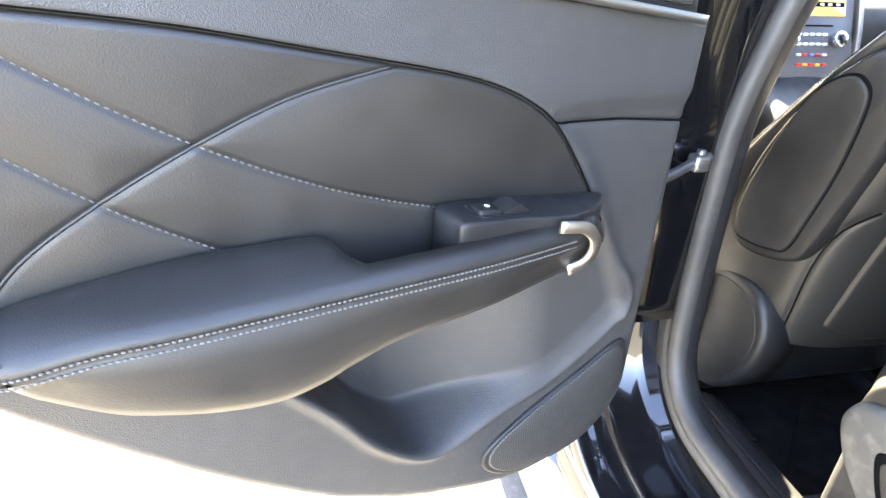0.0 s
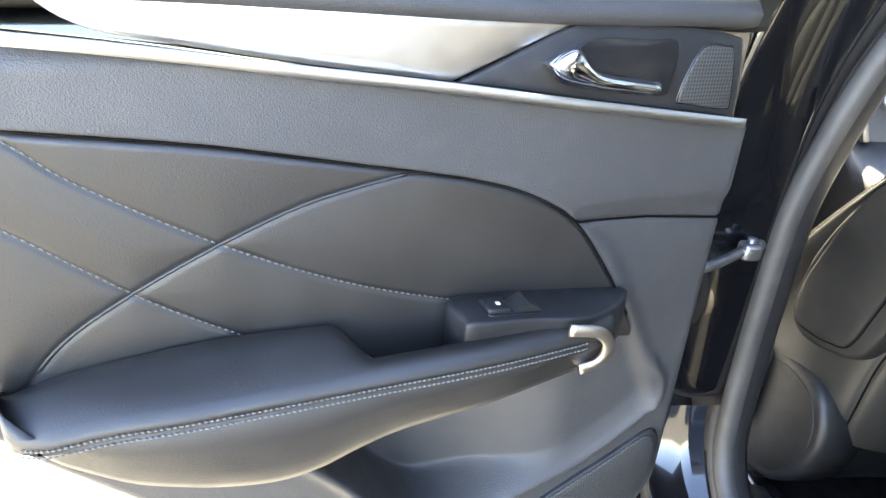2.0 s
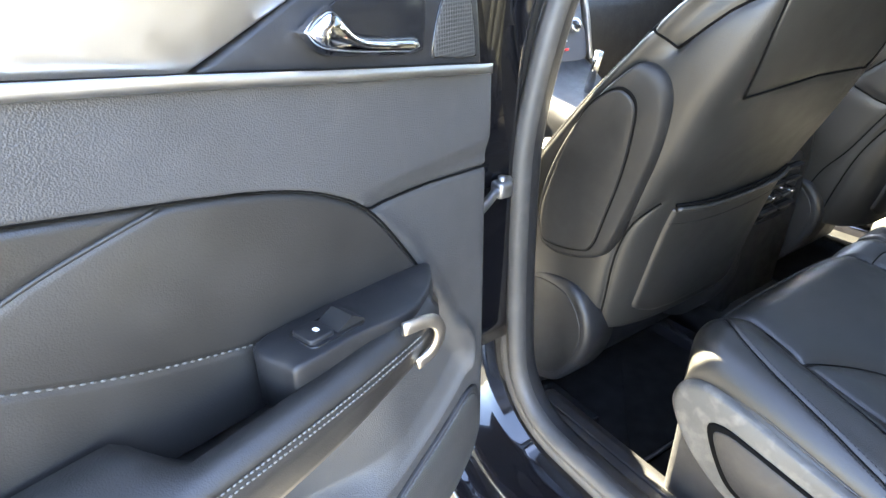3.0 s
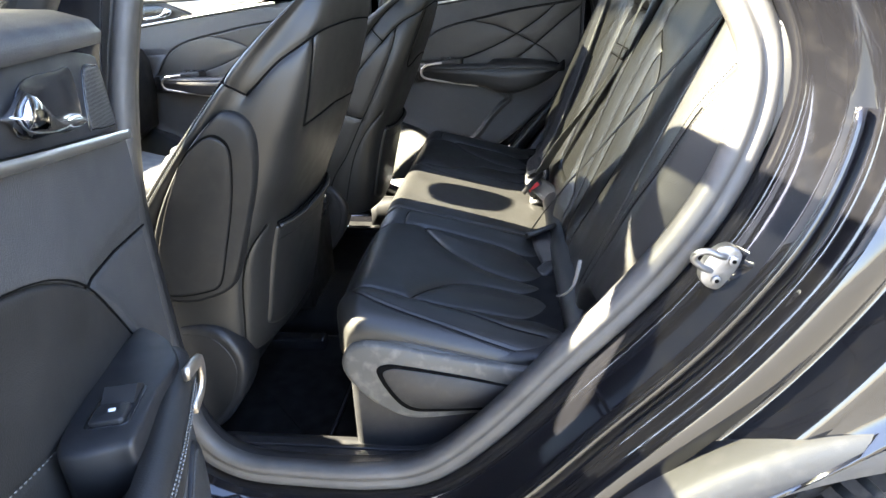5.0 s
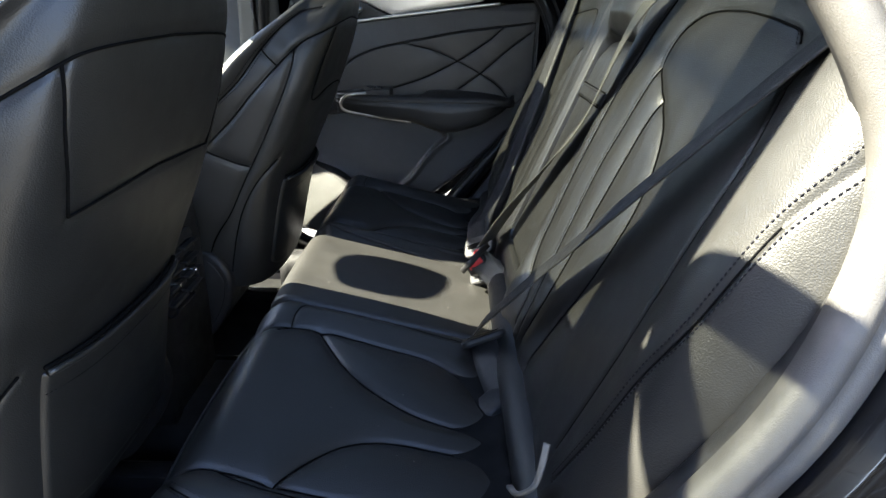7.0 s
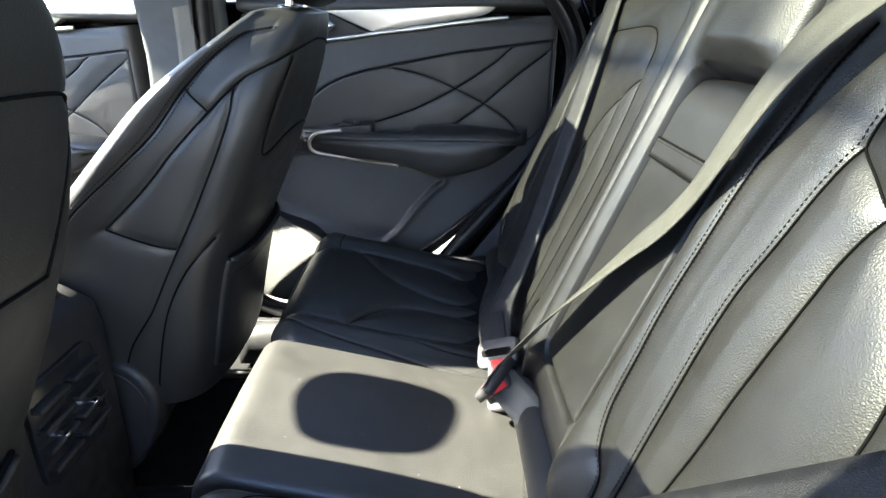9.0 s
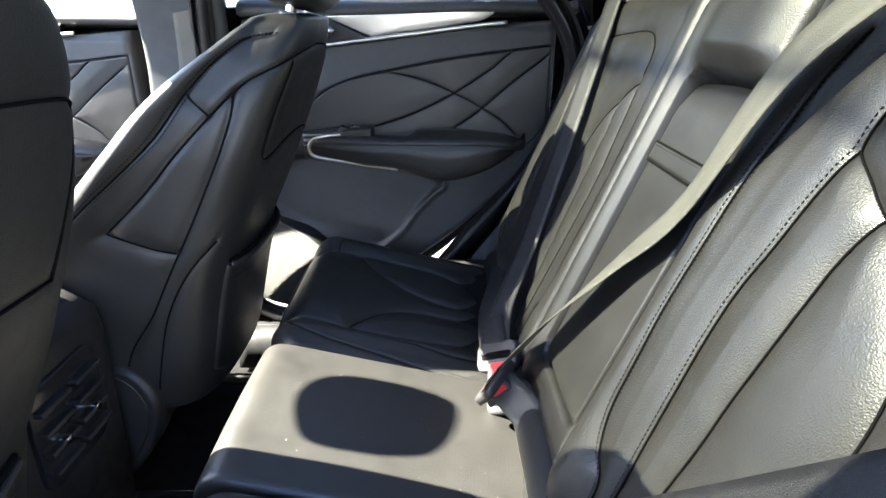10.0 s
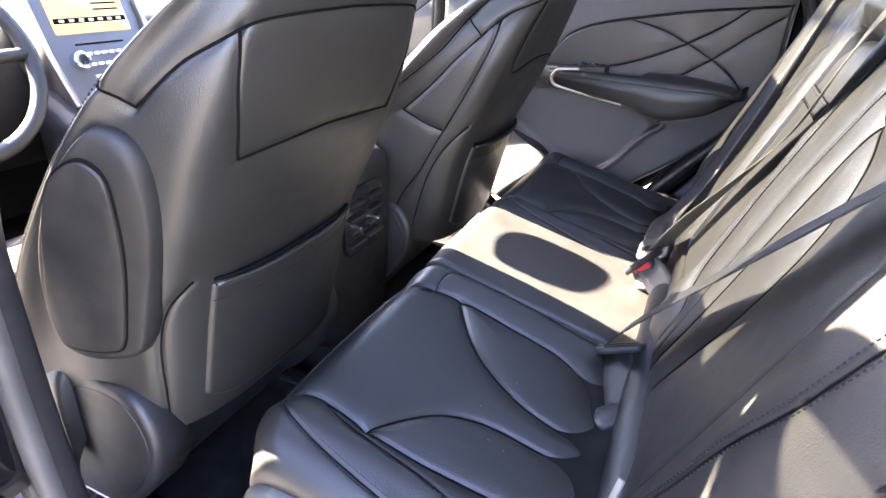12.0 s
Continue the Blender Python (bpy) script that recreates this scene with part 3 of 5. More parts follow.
    plate("window_switch", [(0.388 + a, 0.075 + b) for a, b in rounded(0.056, 0.032, 0.006)], 0.86, 0.8746, top_place, GLOSS_BLACK, sb, "window switch recess", bevel=0.001)
    plate("switch_key", [(0.402 + a, 0.075 + b) for a, b in rounded(0.024, 0.024, 0.004)], 0.86, 0.8785, top_place, PLASTIC, sb, "rocker key", bevel=0.002)
    wedge = [[top_place(u, n, h) for n, h in ((0.063, 0.872), (0.063, 0.875 + k), (0.087, 0.875 + k), (0.087, 0.872))] for u, k in ((0.388, 0.0), (0.372, 0.008), (0.360, 0.001))]
    loft("switch_pull", wedge, SHIELD, sb, "raised finger pull", smooth=False)
    plate("switch_mark", [(0.400 + a, 0.076 + b) for a, b in rounded(0.004, 0.005, 0.001)], 0.878, 0.8792, top_place, material("white_print", (0.8, 0.8, 0.8), 0.5), sb, "white mark", bevel=0.0003)
    # lower speaker
    spk = spline([(0.150, 0.632), (0.135, 0.58), (0.155, 0.52), (0.20, 0.475), (0.29, 0.462), (0.345, 0.485), (0.352, 0.52), (0.30, 0.560), (0.22, 0.60)], 5, True)
    pod = place
    if not near:
        # the far grille leans up and forward
        spk = spline([(0.15, 0.652), (0.135, 0.60), (0.133, 0.53), (0.142, 0.475), (0.17, 0.46), (0.25, 0.455), (0.345, 0.485), (0.352, 0.55), (0.30, 0.605), (0.22, 0.64), (0.175, 0.657)], 5, True)

        def pod(u, w, n):
            return place(u, w, np.asarray(n) + 0.05 + 0.35 * (0.56 - np.asarray(w)) + 0.28 * (np.asarray(u) - 0.16))
    plate("speaker_rim", spk, -0.02, 0.0475, pod, PLASTIC, d, bevel=0.004)
    c = spk.mean(0)
    plate("speaker_grille", c + (spk - c) * 0.93, 0.03, 0.0495, pod, GRILLE if near else GRILLE_DIMMED, d, "perforated speaker grille", bevel=0.003, dome=0.003)
    return d


door("rear_door", "open rear car door, black leather trim with crossed seams", open_door, "car doors", True)
door("rear_door", "closed rear car door, black leather trim, beyond the bench", far_door, "car doors", False)
door("front_door", "closed front passenger door with crossed seams", front_far_door, "car doors", False)
door("front_door", "closed driver's door with black trim, behind the seat", front_near_door, "car doors", False)

# ---- body: the door opening and its jamb ----
OPENING = [(0.605, 1.42), (0.64, 1.22), (0.668, 1.02), (0.678, 0.80), (0.670, 0.56), (0.648, 0.46), (0.585, 0.408), (0.48, 0.398), (0.36, 0.40), (0.265, 0.425), (0.17, 0.51), (0.06, 0.645),
           (-0.055, 0.79), (-0.132, 0.93), (-0.158, 1.04), (-0.128, 1.13), (-0.05, 1.225), (0.08, 1.34), (0.24, 1.42), (0.42, 1.445)]
curve = spline(OPENING, 8, True)
k_open = len(curve)
tang = np.roll(curve, -1, 0) - np.roll(curve, 1, 0)
tang /= np.linalg.norm(tang, axis=1)[:, None]
outward = np.stack([-tang[:, 1], tang[:, 0]], 1)
mid = np.array([0.25, 0.9])
outward *= np.sign(((curve - mid) * outward).sum(1))[:, None]
LEAN_IN = curve1([(0.3, 0.0), (0.85, 0.0), (1.0, 0.022), (1.15, 0.065), (1.3, 0.13), (1.45, 0.20), (1.60, 0.262)])


def rail(off, x, side=-1):
    p = curve + outward * off
    return np.stack([side * (x - LEAN_IN(p[:, 1])), p[:, 0], p[:, 1]], 1)


def body_side(side, name, label):
    body = thing(name, label, "car body", (side * 0.85, 0.0, 0.25))
    steps = [(0.012, 0.70), (0.022, 0.728), (0.030, 0.745), (0.034, 0.775), (0.040, 0.79), (0.052, 0.80), (0.058, 0.83), (0.070, 0.842), (0.082, 0.85), (0.086, 0.870), (0.090, 0.893), (0.095, 0.900),
             (0.126, 0.906), (0.131, 0.902), (0.135, 0.893), (0.140, 0.893), (0.144, 0.898), (0.158, 0.915), (0.170, 0.928), (0.177, 0.934), (0.184, 0.936)]
    rails = [rail(o, x, side) for o, x in steps]
    put(
        "door_jamb", np.array(rails).reshape(-1, 3),
        [(r * k_open + i, r * k_open + (i + 1) % k_open, (r + 1) * k_open + (i + 1) % k_open, (r + 1) * k_open + i) for r in range(len(rails) - 1) for i in range(k_open)],
        PAINT, body, "glossy black painted door jamb")
    bead = rail(0.066, 0.848, side)[9 * 8:14 * 8]
    cord("jamb_bead", bead, 0.006, PAINT, body, "rounded pressed ridge of the jamb", 10)
    # fat double-lipped seal over the flange
    prof = [(-0.024, -0.004), (-0.020, 0.012), (-0.010, 0.019), (-0.001, 0.017), (0.002, 0.013), (0.006, 0.017), (0.016, 0.018), (0.025, 0.010), (0.027, -0.004), (0.0, -0.012)]
    p = rail(0.004, 0.738, side)
    out3 = np.stack([np.zeros(k_open), outward[:, 0], outward[:, 1]], 1)
    rings = [[q + o * a + np.array([side * b, 0, 0]) for a, b in prof] for q, o in zip(p, out3)]
    # far seal takes the darker plastic so that sun doesn't show it bright
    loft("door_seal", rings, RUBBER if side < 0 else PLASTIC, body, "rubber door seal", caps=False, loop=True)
    # inner trim ring of the opening
    prof = [(-0.014, 0.0), (-0.017, -0.010), (-0.016, -0.026), (-0.010, -0.034), (0.0, -0.034), (0.0, 0.0)]
    rings = [[q + o * a + np.array([side * b, 0, 0]) for a, b in prof] for q, o in zip(p, out3)]
    loft("opening_trim", rings, PLASTIC, body, "black plastic trim round the opening", caps=False, loop=True)
    return body, rails[-1]


near_body, near_edge = body_side(-1, "body_side", "glossy black car body side with an open doorway")
far_body, far_edge = body_side(1, "body_side", "black car body side with a closed rear door")


def quarter(side, body, edge):
    """The outer skin behind the doorway, round the wheel arch."""
    axle, hub, arch = -0.42, 0.18, 0.545
    i0, i1 = 8 * 8, 18 * 8
    e = edge[i0:i1]
    rows = []
    for k, q in enumerate(e):
        f = k / (len(e) - 1)
        # target on the arch first, then along the tail
        if f < 0.45:
            ang = radians(8 + 82 * (f / 0.45))
            ty, tz = axle + arch * math.cos(ang), hub + arch * math.sin(ang)
        else:
            g = (f - 0.45) / 0.55
            ty, tz = axle - 0.75 * g, hub + arch + 0.75 * g
        row = []
        for s in np.linspace(0, 1, 14):
            y, z = q[1] + (ty - q[1]) * s, q[2] + (tz - q[2]) * s
            bulge = 0.016 * math.sin(math.pi * min(1, s * 1.1)) + 0.012 * math.exp(-((s - 0.35) / 0.1) ** 2)
            x = abs(q[0]) + (0.935 - abs(q[0])) * s + bulge * (1 if z < 1.1 else 0.3)
            x -= 0.30 * max(0.0, z - 0.82) * float(step01(s, 0.0, 0.22))
            row.append((side * x, y, z))
        rows.append(row)
    put("quarter_panel", np.array(rows).reshape(-1, 3), grid_faces(len(rows), 14), PAINT, body, "glossy black quarter panel, dusty")
    # grey arch moulding
    prof = [(0.0, 0.015), (0.014, 0.019), (0.022, 0.005), (0.022, -0.03), (0.008, -0.045), (-0.05, -0.045), (-0.05, 0.015)]
    rings = []
    for a in np.linspace(-10, 190, 70):
        c, s = math.cos(radians(a)), math.sin(radians(a))
        rings.append([(side * (0.935 + px), axle + (arch - 0.01 + pr) * c, hub + (arch - 0.01 + pr) * s) for px, pr in prof])
    loft("arch_moulding", rings, CLADDING, body, "weathered grey wheel arch moulding")
    rings = []
    for a in np.linspace(-20, 200, 40):
        c, s = math.cos(radians(a)), math.sin(radians(a))
        rings.append([(side * x, axle + r * c, hub + r * s) for x, r in ((0.93, 0.50), (0.60, 0.50), (0.60, 0.485), (0.93, 0.485))])
    loft("arch_liner", rings, SHADE, body, "dark arch liner")
    # sill skin and cladding below the doorway
    sill = [(0.88, 0.318), (0.905, 0.30), (0.918, 0.27), (0.918, 0.245), (0.93, 0.235), (0.945, 0.21), (0.94, 0.17), (0.90, 0.15), (0.72, 0.15), (0.72, 0.30)]
    sweep("sill", [(0, y, 0) for y in np.linspace(-0.06, 1.95, 30)], [(side * x, z) for x, z in sill], PAINT, body, "black rocker sill")
    clad = [(0.93, 0.262), (0.955, 0.25), (0.965, 0.22), (0.955, 0.16), (0.92, 0.14), (0.92, 0.262)]
    sweep("sill_cladding", [(0, y, 0) for y in np.linspace(-0.02, 1.95, 30)], [(side * x, z) for x, z in clad], CLADDING, body, "grey lower cladding")


quarter(-1, near_body, near_edge)
quarter(1, far_body, far_edge)


def wheel(side):
    w = thing("wheel", "black tyre on an alloy wheel under the arch", "wheel", (side * 0.82, -0.56, 0.0), "wheels")
    prof = [(0.70, 0.22), (0.70, 0.29), (0.72, 0.335), (0.75, 0.352), (0.765, 0.353), (0.768, 0.346), (0.774, 0.346), (0.777, 0.354), (0.805, 0.355), (0.808, 0.346), (0.815, 0.346),
            (0.818, 0.354), (0.85, 0.353), (0.853, 0.346), (0.858, 0.346), (0.861, 0.350), (0.89, 0.338), (0.912, 0.30), (0.905, 0.24), (0.89, 0.225)]
    rings = [[(side * x, -0.56 + r * math.cos(a), 0.325 + r * math.sin(a)) for x, r in prof] for a in np.linspace(0, 2 * math.pi, 96, endpoint=False)]
    t = loft("tyre", rings, TYRE, w, "black tyre", caps=False, loop=True)
    verts, faces = [], []
    for i in range(80):
        a = 2 * math.pi * i / 80
        for x0, x1, sk in ((0.866, 0.900, 0.02), (0.822, 0.848, 0.03), (0.779, 0.803, -0.03), (0.73, 0.762, -0.02)):
            k = len(verts)
            for x, da in ((x0, 0), (x1, sk), (x1, sk + 0.045), (x0, 0.045)):
                for r in (0.33 if x > 0.87 else 0.345, 0.349 if x > 0.89 else 0.359):
                    verts.append((side * x, -0.56 + r * math.cos(a + da), 0.325 + r * math.sin(a + da)))
            faces += [(k + 1, k + 3, k + 5, k + 7), (k, k + 2, k + 3, k + 1), (k + 2, k + 4, k + 5, k + 3), (k + 4, k + 6, k + 7, k + 5), (k + 6, k, k + 1, k + 7)]
    put("tread", verts, faces, TYRE, t, "blocky tread", smooth=False)
    rim = [(0.88, 0.225), (0.89, 0.215), (0.86, 0.20), (0.80, 0.19), (0.78, 0.05), (0.80, 0.0)]
    rings = [[(side * x, -0.56 + r * math.cos(a), 0.325 + r * math.sin(a)) for x, r in rim] for a in np.linspace(0, 2 * math.pi, 40, endpoint=False)]
    loft("rim", rings, SATIN, w, "alloy rim", caps=False, loop=True)


wheel(-1)
wheel(1)


def striker():
    """The latch's bar on the rear jamb."""
    s = thing("door_striker", "bare metal door striker bolted to the black jamb", "door striker", (-0.79, -0.10, 0.80))
    up, fw, out = np.array((0, -0.53, 0.85)), np.array((0, 0.85, 0.53)), np.array((-1.0, 0, 0))
    c = np.array((-0.800, -0.117, 0.830))

    def at(a, b, n):
        a, b, n = np.broadcast_arrays(*(np.asarray(v, float) for v in (a, b, n)))
        return c + a[..., None] * fw + b[..., None] * up + n[..., None] * out
    plate("plate", spline([(-0.020, -0.026), (-0.022, 0.0), (-0.014, 0.026), (0.006, 0.027), (0.015, 0.010), (0.014, -0.012), (0.002, -0.028)], 4, True), -0.012, 0.003, at, STEEL, s, "pressed steel plate", bevel=0.002)
    cord("bar", spline([at(0.0, 0.014, 0.0), at(0.010, 0.014, 0.012), at(0.030, 0.011, 0.016), at(0.038, 0.003, 0.015), at(0.034, -0.007, 0.010), at(0.016, -0.011, 0.006), at(0.002, -0.010, 0.0)], 6), 0.0042, STEEL, s, "bent steel loop", 10)
    for b in (0.015, -0.016):
        head = plate("bolt", [(-0.010 + x, b + y) for x, y in circle(0.0065, 12)], 0.0, 0.0062, at, STEEL, s, "bolt head", bevel=0.0015)
        plate("bolt_socket", [(-0.010 + x, b + y) for x, y in circle(0.003, 6)], 0.004, 0.0066, at, SHADE, head, bevel=0.0002)


striker()


def check_strap():
    s = thing("door_check", "grey steel door check strap between pillar and door", "door check", (-0.80, 0.63, 0.80))
    cord("arm", spline([(-0.77, 0.665, 0.832), (-0.80, 0.652, 0.828), (-0.86, 0.62, 0.82), (-0.92, 0.60, 0.815)], 4), 0.007, STEEL, s, "steel arm")
    block("bracket", (-0.806, 0.640, 0.816), (-0.780, 0.664, 0.840), STEEL, s, "bolted bracket", 0.006)
    cord("bolt", [(-0.793, 0.652, 0.834), (-0.793, 0.652, 0.846)], 0.006, STEEL, s, "bolt", 8)


check_strap()


# ---- roof, pillars, floor: the shell of the cabin ----
def shell_piece(name, lo, hi, mat, label, r=0.02):
    ob = block(name, lo, hi, mat, None, "", r)
    return tagged(ob, label, "car body", kind="structure")


def roof_z(x, y):
    half = 0.60 - 0.05 * step01(-y, 0.6, 1.35)
    return 1.47 + 0.03 * math.cos((y + 0.1) / 1.4 * 1.3) - 0.054 * min(1.0, abs(x) / half) ** 4


def roof_slab(name, xs, ys, thick, mat, label, category):
    top = [(x, y, roof_z(x, y)) for y in ys for x in xs]
    low = [(x, y, roof_z(x, y) - thick) for y in ys for x in xs]
    k, m = len(ys), len(xs)
    faces = grid_faces(k, m) + [tuple(k * m + i for i in reversed(f)) for f in grid_faces(k, m)]
    rim = [j for j in range(m)] + [i * m + m - 1 for i in range(1, k)] + [(k - 1) * m + j for j in range(m - 2, -1, -1)] + [i * m for i in range(k - 2, 0, -1)]
    faces += [(p, q, k * m + q, k * m + p) for p, q in zip(rim, rim[1:] + rim[:1])]
    return tagged(put(name, top + low, faces, mat, None), label, category, kind="structure")


def roof():
    """A headliner round a dark glass roof panel."""
    label = "grey cloth headliner of the car"
    roof_slab("ceiling", np.linspace(-0.56, 0.56, 13), np.linspace(0.93, 0.87, 3), 0.03, HEADLINER, label, "ceiling")
    roof_slab("ceiling", np.linspace(-0.55, 0.55, 13), np.linspace(-0.50, -1.35, 9), 0.03, HEADLINER, label, "ceiling")
    for sx in (-1, 1):
        roof_slab("ceiling", np.linspace(sx * 0.50, sx * 0.56, 6), np.linspace(0.87, -0.50, 16), 0.03, HEADLINER, label, "ceiling")
    roof_slab("window_3", np.linspace(-0.50, 0.50, 9), np.linspace(0.865, 0.292, 8), 0.004, ROOF_GLASS, "dark tinted glass roof panel", "window")
    roof_slab("window_4", np.linspace(-0.50, 0.50, 9), np.linspace(0.288, -0.495, 10), 0.004, ROOF_GLASS_REAR, "tinted rear glass roof panel", "window")


roof()
for side in (-1, 1):
    p = spline([(side * 0.60, 0.92, 1.43), (side * 0.66, 1.35, 1.28), (side * 0.72, 1.85, 1.08), (side * 0.75, 2.2, 0.98)], 6)
    tagged(sweep("pillar_front", p, rounded(0.09, 0.06, 0.02), PLASTIC, None), "black windscreen pillar", "pillar", kind="structure")
    # centre pillar trim: near side in the darker material, far side wider and lighter grey
    p = spline([(side * 0.735, 0.72, 0.36), (side * 0.74, 0.735, 0.80), (side * 0.735, 0.72, 1.05), (side * 0.62, 0.69, 1.30), (side * 0.53, 0.65, 1.45)], 6)
    tagged(sweep("pillar_centre", p, rounded(0.04, 0.10 if side < 0 else 0.19, 0.015), SHIELD if side < 0 else PILLAR, None, turns=[(0, 1, 0.01)] * len(p)), "trim of the centre pillar", "pillar", kind="structure")
    p = spline([(side * 0.57, 0.93, 1.42), (side * 0.56, 0.6, 1.445), (side * 0.55, -0.1, 1.44), (side * 0.56, -1.3, 1.40)], 6)
    tagged(sweep("roof_rail", p, rounded(0.06, 0.05, 0.02), PAINT, None), "black roof rail", "roof rail", kind="structure")
    p = spline([(side * 0.66, -0.22, 0.40), (side * 0.69, -0.28, 0.85), (side * 0.68, -0.36, 1.12), (side * 0.60, -0.32, 1.30), (side * 0.54, -0.22, 1.46)], 6)
    tagged(sweep("pillar_rear", p, rounded(0.10, 0.22, 0.03), SHIELD, None, turns=[(0, 1, 0.01)] * len(p)), "dark plastic trim of the rear pillar", "pillar", kind="structure")
    p = spline([(side * 0.76, -0.45, 0.30), (side * 0.76, -0.75, 0.9), (side * 0.72, -1.0, 1.12), (side * 0.62, -1.3, 1.40)], 6)
    tagged(sweep("pillar_tail", p, rounded(0.12, 0.45, 0.03), PAINT, None, turns=[(0, 1, 0.01)] * len(p)), "black tail pillar", "pillar", kind="structure")
for side in (-1, 1):
    # glossy outer cover of the centre pillar, between the front door's frame and the doorway
    p = spline([(side * 0.805, 0.748, 0.55), (side * 0.81, 0.745, 0.85), (side * 0.80, 0.735, 1.05), (side * 0.74, 0.715, 1.25), (side * 0.685, 0.69, 1.38), (side * 0.63, 0.67, 1.455)], 6)
    # added with an inward-widened section, to block sun from the near back's lower edge
    tagged(sweep("pillar_cover", p, rounded(0.13, 0.145, 0.016), PAINT, None, turns=[(0, 1, 0.01)] * len(p)), "glossy black outer cover of the centre pillar", "pillar", kind="structure")
# moulded trim beside the bench's far end
trim = spline([(0.10, 0.52), (0.045, 0.60), (-0.045, 0.72), (-0.125, 0.86), (-0.155, 0.98), (-0.175, 1.06), (-0.34, 1.06), (-0.34, 0.45), (0.08, 0.45)], 1, True)
tagged(plate("quarter_trim", trim, -0.03, 0.0, lambda u, w, n: np.stack(np.broadcast_arrays(0.712 - np.asarray(n, float), np.asarray(u, float), np.asarray(w, float)), -1), VINYL, None, bevel=0.004),
       "grained black trim beside the bench", "trim", kind="structure")
shell_piece("floor_pan", (-0.72, -0.05, 0.24), (0.72, 2.2, 0.285), CARPET, "black carpeted cabin floor")
shell_piece("load_floor", (-0.75, -1.55, 0.55), (0.75, -0.30, 0.60), CARPET, "dark carpeted load floor behind the bench")
shell_piece("tailgate", (-0.78, -1.65, 0.45), (0.78, -1.57, 1.05), PLASTIC, "closed tailgate with black trim")
shell_piece("firewall", (-0.78, 2.1, 0.25), (0.78, 2.2, 0.98), SHADE, "dark front bulkhead")
for side in (-1, 1):
    shell_piece("front_wing", (side * 0.93 - 0.05, 1.80, 0.25), (side * 0.93 + 0.01, 2.9, 0.98), PAINT, "glossy black front wing", 0.03)
    shell_piece("load_side", (side * 0.80 - 0.03, -1.6, 0.30), (side * 0.80 + 0.03, -0.32, 1.06), PLASTIC, "dark side trim of the load bay", 0.02)
shell_piece("bonnet", (-0.92, 2.15, 0.93), (0.92, 3.2, 0.98), PAINT, "glossy black bonnet", 0.03)


def screen(name, pts, label):
    q = np.array(pts, float)
    nrm = np.cross(q[1] - q[0], q[3] - q[0])
    nrm /= np.linalg.norm(nrm)
    v = np.vstack([q, q + nrm * 0.005])
    ob = put(name, v, [(0, 1, 2, 3), (7, 6, 5, 4), (0, 4, 5, 1), (1, 5, 6, 2), (2, 6, 7, 3), (3, 7, 4, 0)], CLEAR, None, smooth=False)
    ob.visible_shadow = False
    return tagged(ob, label, "window", kind="structure")


screen("window_1", [(-0.70, 2.12, 0.99), (0.70, 2.12, 0.99), (0.58, 0.935, 1.435), (-0.58, 0.935, 1.435)], "clear windscreen glass")
screen("window_2", [(-0.62, -1.62, 1.06), (0.62, -1.62, 1.06), (0.52, -1.36, 1.40), (-0.52, -1.36, 1.40)], "tailgate window glass")


def scuff(side):
    s = thing("sill_trim", "black plastic scuff plate along the door sill", "sill trim", (side * 0.69, 0.42, 0.36))
    prof = [(0.735, 0.375), (0.725, 0.388), (0.70, 0.396), (0.665, 0.398), (0.645, 0.39), (0.632, 0.36), (0.63, 0.30), (0.735, 0.30)]
    path = np.linspace(0.10, 0.66, 24)
    rings = [[(side * x, y, z + 0.16 * float(step01(0.32 - y, 0, 0.35))) for x, z in prof] for y in path]
    loft("plate", rings, PLASTIC, s)
    rings = [[(side * x, y, 0.397 + 0.16 * float(step01(0.32 - y, 0, 0.35)) + z) for x, z in ((0.684, 0), (0.682, 0.003), (0.678, 0.003), (0.676, 0))] for y in path]
    loft("rib", rings, PLASTIC, s, "moulded rib")


scuff(-1)
scuff(1)


# ---- rear bench ----
def flat_place(u, w, n):
    u, w, n = np.broadcast_arrays(*(np.asarray(v, float) for v in (u, w, n)))
    return np.stack([u, w, n], -1)


BACK_UP, BACK_OUT = np.array([0, -0.367, 0.93]), np.array([0, 0.93, 0.367])


def back_place(u, w, n):
    u, w, n = np.broadcast_arrays(*(np.asarray(v, float) for v in (u, w, n)))
    return np.array([0, 0.051, 0.58]) + u[..., None] * np.array([1.0, 0, 0]) + w[..., None] * BACK_UP + n[..., None] * BACK_OUT


def groove(u, w, line, deep=0.004, wide=0.0035):
    d = far_from(u, w, line)
    return -deep * 0.8 * np.exp(-(d / wide) ** 2) - deep * 0.40 * np.exp(-(d / (wide * 2.4)) ** 2)


def seam_lines(lines, h, place, parent, ok, r=0.0013):
    """A dark sunk line in each pressed seam."""
    for q in lines:
        pts = np.array([p for p in along(q, 0.005) if ok(*p)])
        if len(pts) > 3:
            cord("seam", place(pts[:, 0], pts[:, 1], h(pts[:, 0], pts[:, 1]) + 0.0013), r, SHADE, parent)


bench = thing("rear_bench", "black leather rear bench with flowing seams and three backs", "bench seat", (0, 0.2, 0.285))
